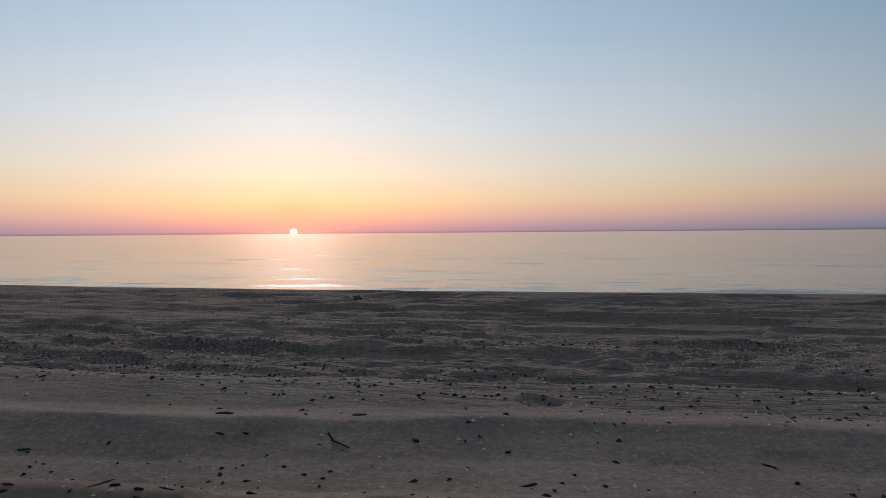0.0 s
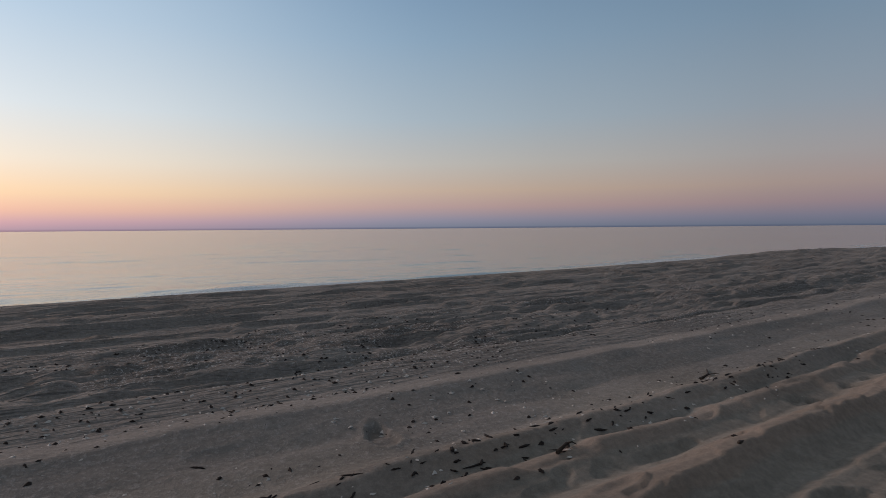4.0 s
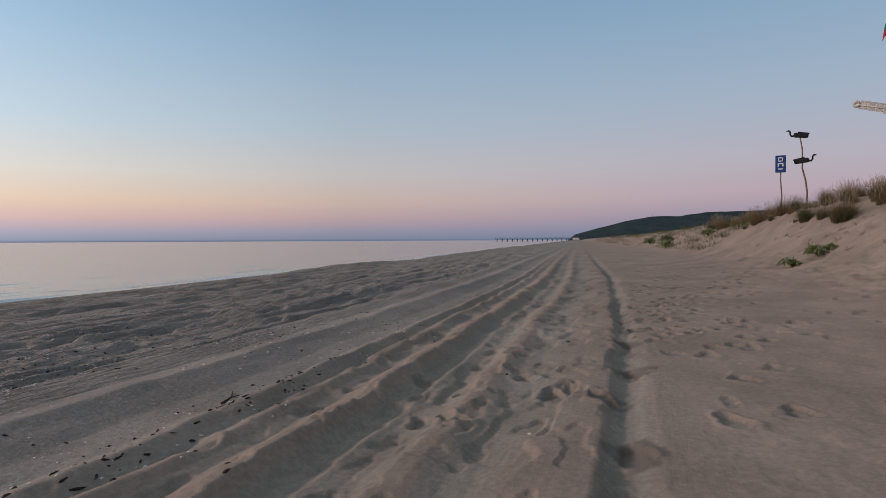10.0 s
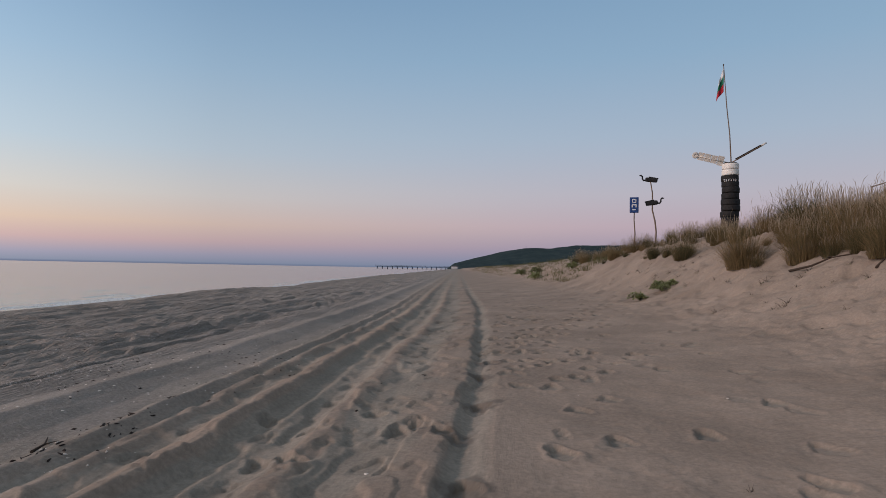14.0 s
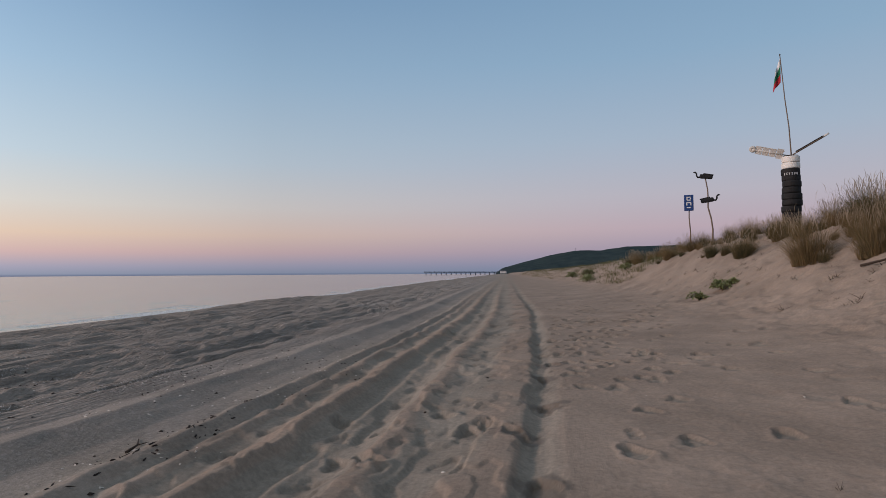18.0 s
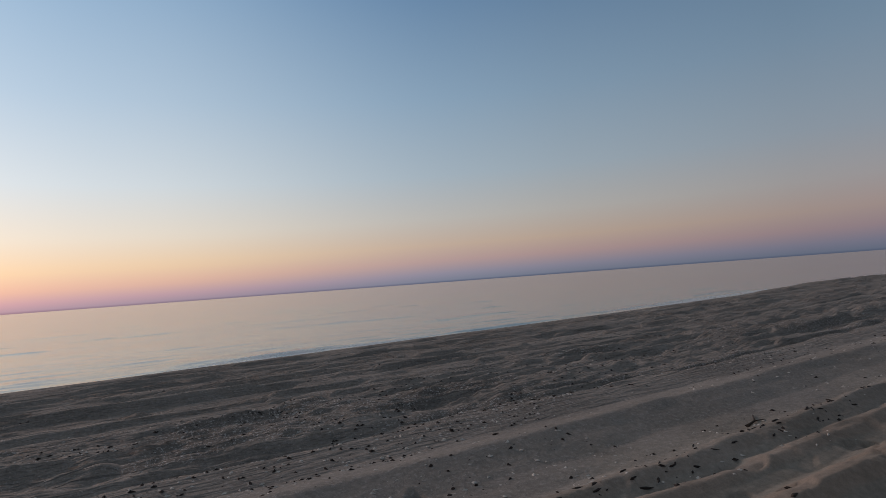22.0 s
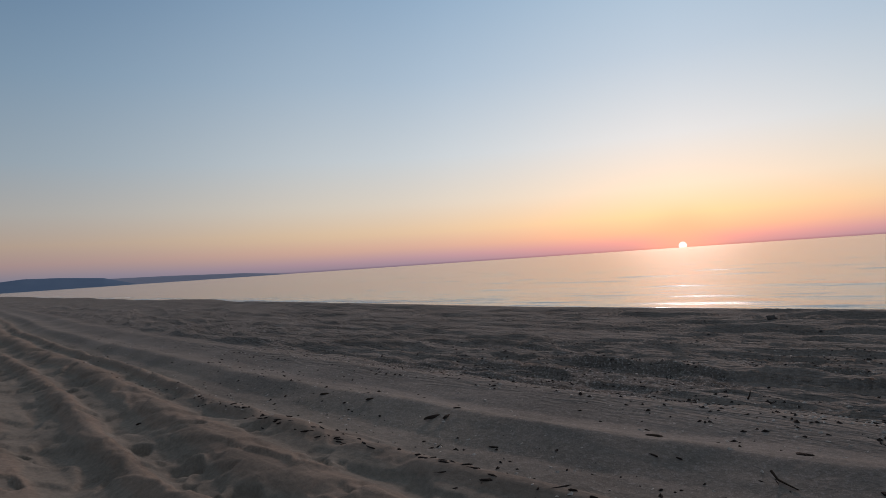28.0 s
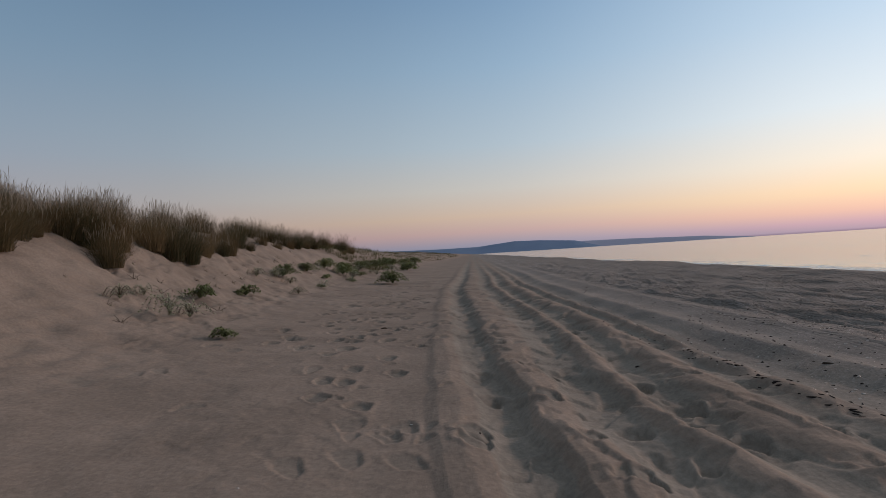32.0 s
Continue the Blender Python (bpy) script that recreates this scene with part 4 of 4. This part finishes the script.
# ---- tyre windmill with flag ----
def tyre(radius=0.31, high=0.205):
    """A car tyre lying flat: rounded tread, bead and hollow middle."""
    h = high / 2
    sec = [(radius * 0.99, -h * 0.7), (radius, -h * 0.35), (radius * 0.988, -h * 0.12), (radius, 0.0), (radius * 0.988, h * 0.12), (radius, h * 0.35), (radius * 0.99, h * 0.7), (radius * 0.95, h * 0.97), (radius * 0.72, h), (radius * 0.6, h * 0.75), (radius * 0.6, -h * 0.75), (radius * 0.72, -h), (radius * 0.95, -h * 0.97)]
    return lathe(sec, 30)


def windmill(x, y):
    r = random.Random(5)
    base = sand_z(x, y) - 0.06
    p = root("tyre_windmill", (x, y, base))
    K = 1.24  # lorry tyres: the parts below are drawn for car tyres
    p.scale = (K, K, K)
    top = (6.46 - base) / K
    count = 12
    step = top / count
    black = part("tyre", tyre(0.31, step * 1.02), m_rubber, p, "black painted car tyre")
    white = None
    for k in range(count):
        z = step * (k + 0.5)
        if k >= count - 2:
            if white is None:
                ob = white = part("tyre", tyre(0.30, step * 1.0), m_white, p, "white painted car tyre")
            else:
                ob = new("tyre", white.data)
                ob.parent = p
                tagged(ob, "white painted car tyre")
        elif k == 0:
            ob = black
        else:
            ob = new("tyre", black.data)
            ob.parent = p
            tagged(ob, "black painted car tyre")
        lean = 0.03 * math.sin(k * 0.8)
        grow = 1.0 + (0.06 if k in (3, 4, 5) else 0.0) + r.uniform(-0.015, 0.015)
        ob.matrix_basis = pose(lean + r.uniform(-0.012, 0.012), r.uniform(-0.015, 0.015), z, r.uniform(-1.5, 1.5), r.uniform(-1.5, 1.5), r.uniform(0, 360)) @ Matrix.Diagonal((grow, grow, 1, 1))
    # the side towards the beach walker
    back = math.degrees(math.atan2(-0.46 - y, 0.84 - x))
    for k in range(6):
        a = radians(back - 38 + 15 * k)
        bm = bmesh.new()
        for dz, w_, h_ in ((0.0, 0.014, 0.085), (0.036, 0.045, 0.014), (-0.02 + 0.01 * (k % 3), 0.04, 0.012)):
            geo = bmesh.ops.create_cube(bm, size=1.0)["verts"]
            bmesh.ops.scale(bm, vec=(0.014, w_, h_), verts=geo)
            bmesh.ops.transform(bm, matrix=pose(0.318 * math.cos(a), 0.318 * math.sin(a), top - 2.95 * step + dz, 0, 0, math.degrees(a)), verts=geo)
        part("letter_bar", bm, m_letter, p, "unreadable white lettering")
    part("hub_plate", lathe([(0.02, top), (0.24, top), (0.24, top + 0.025), (0.02, top + 0.025)], 24), m_rubber, p)

    # dark puts the shade of the edge-on sail into its boards and battens
    def sail(angle_side, angle_up, twist, dark):
        arm = part("sail", tube([(0.0, 0, 0), (1.2, 0, 0)], [0.022, 0.018], 8), m_pole if dark else m_board, p, "windmill sail of boards on a pole")
        for k in range(4):
            part("board", box((0.215, 0.38 if k == 0 else 0.31, 0.018), (0.27 + 0.235 * k, 0, 0.022), (0, 0, 0), 0.004), m_pole if dark else m_board, arm, "weathered sail board, coloured dark for its shaded edge-on view" if dark else "weathered white board")
        for s in (-1, 1):
            part("batten", box((0.95, 0.03, 0.03), (0.62, 0.12 * s, 0.046), (0, 0, 0), 0.005), m_rubber if dark else m_board, arm)
        part("end_cap", lathe([(0.02, -0.03), (0.12, -0.03), (0.12, 0.03), (0.02, 0.03)], 16), m_board, arm).matrix_basis = pose(1.18, 0, 0.02)
        arm.matrix_basis = pose(0, 0, top + 0.02, 0, 0, angle_side) @ pose(0, 0, 0, 0, -angle_up, 0) @ pose(0.08, 0, 0, twist, 0, 0)

    across = back + 90  # as seen from the beach this points to the right
    sail(across + 180, 17, 62, False)
    sail(across, 29, 10, True)
    # flag pole and limp flag
    tall = (11.12 - base) / K
    rt = Vector((math.cos(radians(across)), math.sin(radians(across)), 0))
    tip = rt * -0.24
    part("flag_pole", tube([rt * 0.03 + Vector((0, 0, 0.2)), rt * 0.03 + Vector((0, 0, top)), rt * -0.02 + Vector((0, 0, top + 1.1)), tip * 0.5 + Vector((0, 0, top + 2.1)), tip + Vector((0, 0, tall))], [0.024, 0.024, 0.02, 0.018, 0.014], 8), m_pole, p)
    part("pole_tip", lathe([(0.003, -0.04), (0.022, -0.02), (0.026, 0.0), (0.02, 0.03), (0.003, 0.045)], 12), m_drift, p).location = tip + Vector((0, 0, tall))
    flag = root("flag", tip * 0.93 + Vector((0, 0, tall - 0.12)))
    flag.parent = p
    fw = Vector((math.cos(radians(back)), math.sin(radians(back)), 0))
    for name, lo, hi, mat in (("white_stripe", 0.0, 1 / 3, m_cloth), ("green_stripe", 1 / 3, 2 / 3, m_green), ("red_stripe", 2 / 3, 1.0, m_red)):
        V, F, nu, nv = [], [], 22, 7
        for i in range(nu):
            u = i / (nu - 1)
            for j in range(nv):
                v = lo + (hi - lo) * j / (nv - 1)
                out = -(0.01 + 0.34 * u * (0.6 + 0.4 * v) * (1 - 0.2 * u))
                drop = -(0.9 * v + 0.5 * u * (1 - 0.3 * v))
                fold = 0.055 * math.sin(u * 9 + v * 2.5) * (0.3 + u)
                V.append(rt * out + fw * fold + Vector((0, 0, drop)))
                if i and j:
                    a = i * nv + j
                    F.append((a - nv - 1, a - nv, a, a - 1))
        st = mesh_part(name, V, F, mat, flag)
        st.modifiers.new("thickness", "SOLIDIFY").thickness = 0.003
    return tagged(p, "windmill of stacked black and white tyres with board sails", "windmill")


windmill(30.26, -10.35)


def roadside_sign(x, y):
    base = sand_z(x, y) - 0.1
    back = math.degrees(math.atan2(-0.46 - y, 0.84 - x))
    p = root("blue_sign", (x, y, base), (0, 0, back))
    K = 1.5
    p.scale = (K, K, K)
    mid = (5.22 - base) / K
    part("post", tube([(0, 0, 0), (0.01, 0.04, mid * 0.4), (-0.01, 0.0, mid * 0.7), (0, 0.02, mid + 0.26)], [0.026, 0.024, 0.022, 0.02], 8), m_pole, p)
    panel = part("panel", box((0.05, 0.33, 0.60), (0.045, 0, mid), (0, 0, 0), 0.02), m_blue, p, "dark blue rectangular sign board")
    bm = bmesh.new()
    for dz, w_, h_ in ((0.21, 0.15, 0.035), (0.10, 0.15, 0.035), (0.01, 0.17, 0.04), (-0.05, 0.04, 0.09), (-0.18, 0.15, 0.04)):
        for s in ((-1, 1) if w_ < 0.1 or h_ > 0.05 else (0,)):
            geo = bmesh.ops.create_cube(bm, size=1.0)["verts"]
            bmesh.ops.scale(bm, vec=(0.01, w_, h_), verts=geo)
            bmesh.ops.translate(bm, vec=(0.074, 0.07 * s, mid + dz), verts=geo)
    for s in (-1, 1):
        geo = bmesh.ops.create_cube(bm, size=1.0)["verts"]
        bmesh.ops.scale(bm, vec=(0.01, 0.03, 0.12), verts=geo)
        bmesh.ops.translate(bm, vec=(0.074, 0.062 * s, mid + 0.155), verts=geo)
    part("emblem", bm, m_letter, p, "pale block shapes")
    return tagged(p, "blue sign board on a crooked wooden post in dune grass", "sign")


roadside_sign(36.93, -7.29)


def bird_post(x, y):
    base = sand_z(x, y) - 0.1
    back = math.degrees(math.atan2(-0.46 - y, 0.84 - x))
    p = root("bird_post", (x, y, base), (0, 0, back + 90))
    K = 1.5
    p.scale = (K, K, K)
    z1, z2 = (6.7 - base) / K, (5.36 - base) / K
    part("post", tube([(0.14, 0, 0), (0.17, 0, z2 * 0.35), (0.12, 0, z2 * 0.6), (0.02, 0, z2 * 0.85), (0.03, 0, z2), (0.02, 0, z2 + 0.4), (-0.06, 0, z1)], [0.032, 0.03, 0.03, 0.028, 0.026, 0.024, 0.022], 8), m_pole, p)
    for z, s, dx in ((z1, -1, -0.02), (z2, 1, 0.0)):
        bird = root("tyre_bird", (dx, 0.0, z - 0.06))
        bird.parent = p
        part("body", box((0.46, 0.15, 0.17), (0, 0, 0.06), (0, -7 * s, 0), 0.06), m_rubber, bird, "black tyre rubber body")
        part("back_panel", box((0.36, 0.10, 0.05), (-0.08 * s, 0, 0.135), (0, -12 * s, 0), 0.02), m_rubber, bird)
        part("stripe", box((0.3, 0.012, 0.03), (0, 0.078, 0.05), (0, -6 * s, 0), 0.004), m_letter, bird, "pale painted stripe")
        part("neck", tube([(0.2 * s, 0, 0.06), (0.29 * s, 0, 0.05), (0.33 * s, 0, 0.12), (0.33 * s, 0, 0.2), (0.38 * s, 0, 0.25), (0.45 * s, 0, 0.24)], [0.035, 0.034, 0.032, 0.03, 0.034, 0.012], 8), m_rubber, bird)
    return tagged(p, "crooked post carrying two black bird figures cut from tyres", "sculpture")


bird_post(37.07, -8.3)


def fence(x, y):
    base = sand_z(x, y) - 0.15
    p = root("fence_post", (x, y, base))
    top = 4.15 - base
    part("post", box((0.14, 0.13, top), (0, 0, top / 2), (1, -3, 20), 0.015), m_pole, p)
    part("rail", tube([(0.02, 0.02, top - 0.02), (0.38, 0.3, top - 0.09), (0.75, 0.6, top - 0.2)], [0.018, 0.016, 0.015], 8), m_pole, p, "thin leaning rail")
    return tagged(p, "weathered fence post with a thin rail among the grass", "fence")


fence(18.9, -11.3)


# ---- strand litter ----
def chip(seed, length, width, high, mat):
    """A rough flat piece of weed or bark."""
    r = random.Random(seed)
    bm = bmesh.new()
    bmesh.ops.create_icosphere(bm, subdivisions=2, radius=0.5)
    for v in bm.verts:
        k = 0.75 + 0.5 * noise.noise(v.co * 3.1 + Vector((seed, 0, 0)))
        v.co = Vector((v.co.x * length * k, v.co.y * width * k + 0.15 * length * math.sin(v.co.x * 3) * r.uniform(0.3, 1), v.co.z * high * k + 0.1 * high))
    for f in bm.faces:
        f.smooth = True
    return bm


def lay(ob, x, y, turn=0.0, sink=0.0, tilt=0.0):
    ob.matrix_basis = pose(x, y, sand_z(x, y) + sink, tilt, 0, turn)
    return ob


weeds = [tagged(part("seaweed_piece", chip(60 + k, *dims, m_weed), m_weed), "dark dry seaweed scrap lying on the sand", "seaweed", "seaweed along the strand line") for k, dims in enumerate(((0.11, 0.05, 0.03), (0.08, 0.045, 0.03), (0.15, 0.035, 0.02), (0.06, 0.05, 0.035)))]
spots = [-2.17, 3.65, -1.24, 3.71, -1.99, 3.32, -1.78, 2.98, -0.81, 3.43, -0.27, 3.4, -0.62, 4.17, -0.31, 3.79, 0.16, 4.17, 0.31, 3.37, -0.13, 3.01, 0.09, 3.16, -1.1, 4.73, -2.12, 4.68, -2.34, 4.68, -2.12, 5.83, 1.12, 6.88, 3.0, 2.72, 2.52, 2.73, 2.6, 3.39, 2.22, 2.66, 3.73, 2.55, 3.72, 2.42, 4.56, 2.76, 3.36, 4.2, 1.84, 4.03, 1.1, 3.43, 1.16, 3.22, 6.04, 5.23, 1.77, 4.25, -5.04, 3.38, -4.46, 3.08, -3.8, 3.4, -2.39, 2.95, -3.08, 3.03, -3.44, 2.45, -1.84, 3.35, -6.08, 5.14, -3.98, 4.42, -4.64, 5.54, -6.4, 1.68, -4.25, -0.27, 8.6, 0.6, 6.6, 0.95, 7.9, 1.0, 3.73, 1.96]
for i in range(0, len(spots), 2):
    k = (i // 2) % 4
    if i // 2 < 4:
        ob = lay(weeds[k], spots[i], spots[i + 1], i * 37)
    else:
        ob = lay(copy_thing(weeds[k], Matrix()), spots[i], spots[i + 1], i * 37)
    ob.scale = (0.45 + 0.3 * abs(math.sin(i)),) * 3
r = np.random.default_rng(77)
for _ in range(170):
    k = int(r.integers(4))
    if r.random() < 0.62:
        x = r.uniform(0.8, 6.5)
        y = 2.62 + 0.004 * x * x + r.normal(0, 0.09)
    else:
        x = r.uniform(-7, -1.5)
        y = 2.4 + r.normal(0, 0.06)
    ob = lay(copy_thing(weeds[k], Matrix()), x, y, r.normal(10, 35))
    grow = r.uniform(0.5, 1.1)
    ob.scale = (grow * 1.15, grow * 0.5, grow * 0.55)
for k in range(110):
    x = r.uniform(-13, -3) if k % 2 else r.uniform(-2, 9)
    y = 4.9 + 2.2 * r.random() ** 1.4 + float(bend(np.array(x)))
    ob = lay(copy_thing(weeds[k % 4], Matrix()), x, y, r.uniform(0, 360))
    ob.scale = (r.uniform(0.4, 0.9), r.uniform(0.4, 0.9), r.uniform(0.3, 0.6))
shells = [tagged(part("shell", chip(80 + k, 0.05, 0.04, 0.018, m_shell), m_shell), "small bleached shell on the sand", "shell", "shells on the beach") for k in range(3)]
for i in range(60):
    x, y = r.uniform(-6, 8), r.uniform(2.8, 5.0) if r.random() < 0.75 else r.uniform(-3, 1)
    ob = lay(shells[i] if i < 3 else copy_thing(shells[i % 3], Matrix()), x, y, r.uniform(0, 360))
    ob.scale = (r.uniform(0.4, 1.0),) * 3

# crumbs of weed, shell and bark, past counting
for name, mat, label, cat, count, lo, hi in (("weed_crumbs", m_weed, "scattered dark seaweed crumbs along the strand lines", "seaweed", 6500, 0.008, 0.034), ("shell_crumbs", m_shell, "broken pale shell grit in the litter band", "shell grit", 6500, 0.008, 0.028)):
    chunks = []
    for _ in range(count):
        pick = r.random()
        x = r.normal(0, 5.5) if pick < 0.8 else r.uniform(-20, 22)
        y = r.uniform(4.2, 8.0) if pick < 0.72 else (r.uniform(2.2, 4.3) if pick < 0.92 else r.uniform(8, 13))
        if fractal(np.array(x * 0.6), np.array(y * 1.7), 91, 3) < (0.47 if pick < 0.9 else 0.0):
            continue
        y += float(bend(np.array(x)))
        L, a = r.uniform(lo, hi), r.uniform(0, 6.28)
        W, H = L * r.uniform(0.3, 0.8), L * r.uniform(0.25, 0.6)
        c, s = math.cos(a), math.sin(a)
        pts = np.array([[L, 0, 0], [0, W, 0.1 * H], [-L, 0, 0], [0, -W, 0], [0.2 * L, 0.1 * W, H]])
        v = np.stack([c * pts[:, 0] - s * pts[:, 1] + x, s * pts[:, 0] + c * pts[:, 1] + y, pts[:, 2] + sand_z(x, y) - 0.002], -1)
        chunks.append((v, [[0, 1, 4], [1, 2, 4], [2, 3, 4], [3, 0, 4]]))
    v, f = merge(chunks)
    tagged(mesh_part(name, v, f, mat, flat=True), label, cat, kind="stuff")


def stick(pts, thick, label):
    pts = [(x, y, sand_z(x, y) + h) for x, y, h in pts]
    x0, y0, z0 = pts[0]
    p = root("driftwood_stick", (x0, y0, z0))
    local = [(x - x0, y - y0, z - z0) for x, y, z in pts]
    k = len(local)
    part("stem", tube(local, [thick * (1 - 0.6 * i / (k - 1)) for i in range(k)], 7), m_drift, p)
    a, b = Vector(local[k // 2]), Vector(local[-1])
    side = (b - a).cross(Vector((0, 0, 1))) * 0.35
    part("twig", tube([a, a + side * 0.6 + Vector((0, 0, 0.01)), a + side + (b - a) * 0.3], [thick * 0.5, thick * 0.35, thick * 0.2], 6), m_drift, p)
    return tagged(p, label, "stick", "driftwood sticks")


stick([(2.70, 2.36, 0.01), (2.82, 2.41, 0.03), (2.93, 2.50, 0.02)], 0.012, "small forked driftwood stick on the sand")
stick([(-1.32, 3.36, 0.05), (-1.28, 3.345, 0.012), (-1.17, 3.30, 0.008)], 0.009, "crooked driftwood stick on the sand")
stick([(5.0, 3.0, 0.01), (5.2, 3.06, 0.02), (5.4, 3.2, 0.01)], 0.012, "thin driftwood stick on the sand")
stick([(15.74, -6.82, 0.06), (15.35, -7.12, 0.08), (15.17, -7.45, 0.08), (14.69, -7.74, 0.03)], 0.03, "long dark branch lying on the slope")
stick([(13.2, -7.3, 0.03), (13.3, -7.5, 0.05), (13.4, -7.7, 0.03)], 0.024, "dark dead branch below the grass")
stick([(-2.08, 5.18, 0.02), (-2.06, 5.18, 0.06), (-2.05, 5.17, 0.10)], 0.008, "short dark stick standing in the sand")
lump = tagged(part("driftwood_chunk", chip(95, 0.16, 0.1, 0.07, m_drift), m_drift), "short dark chunk of driftwood on the sand", "driftwood", "driftwood chunks")
lay(lump, -10.91, -1.28, 30)
bark = tagged(part("bark_piece", chip(96, 0.34, 0.11, 0.05, m_drift), m_drift), "torn dark piece of bark lying on the sand", "driftwood", "bark pieces")
lay(bark, -3.88, 3.21, 62, 0.0, 8).scale = (0.9, 0.45, 0.7)
lay(copy_thing(bark, Matrix()), -3.76, 3.24, 95, 0.0, -6).scale = (0.55, 0.35, 0.6)
for x, y, turn, size in ((-2.16, 3.64, 10, 0.5), (-1.24, 3.72, 160, 0.42), (-4.85, 3.28, 50, 0.45), (-5.58, 3.24, 20, 0.5), (2.85, 2.43, 40, 0.45), (3.51, 1.81, 0, 0.3)):
    lay(copy_thing(bark, Matrix()), x, y, turn).scale = (size, size, size)
lay(copy_thing(lump, Matrix()), 10.98, -5.32, 70).scale = (0.5, 0.5, 0.5)
stone = tagged(part("stone", chip(97, 0.34, 0.26, 0.22, m_stone), m_stone), "dark stone near the edge of the berm", "stone", "stones near the berm")
lay(stone, -4.13, 12.26, 20).scale = (0.72, 0.72, 0.72)
small = lay(copy_thing(stone, Matrix()), -3.87, 12.3, 80)
small.scale = (0.5, 0.5, 0.5)
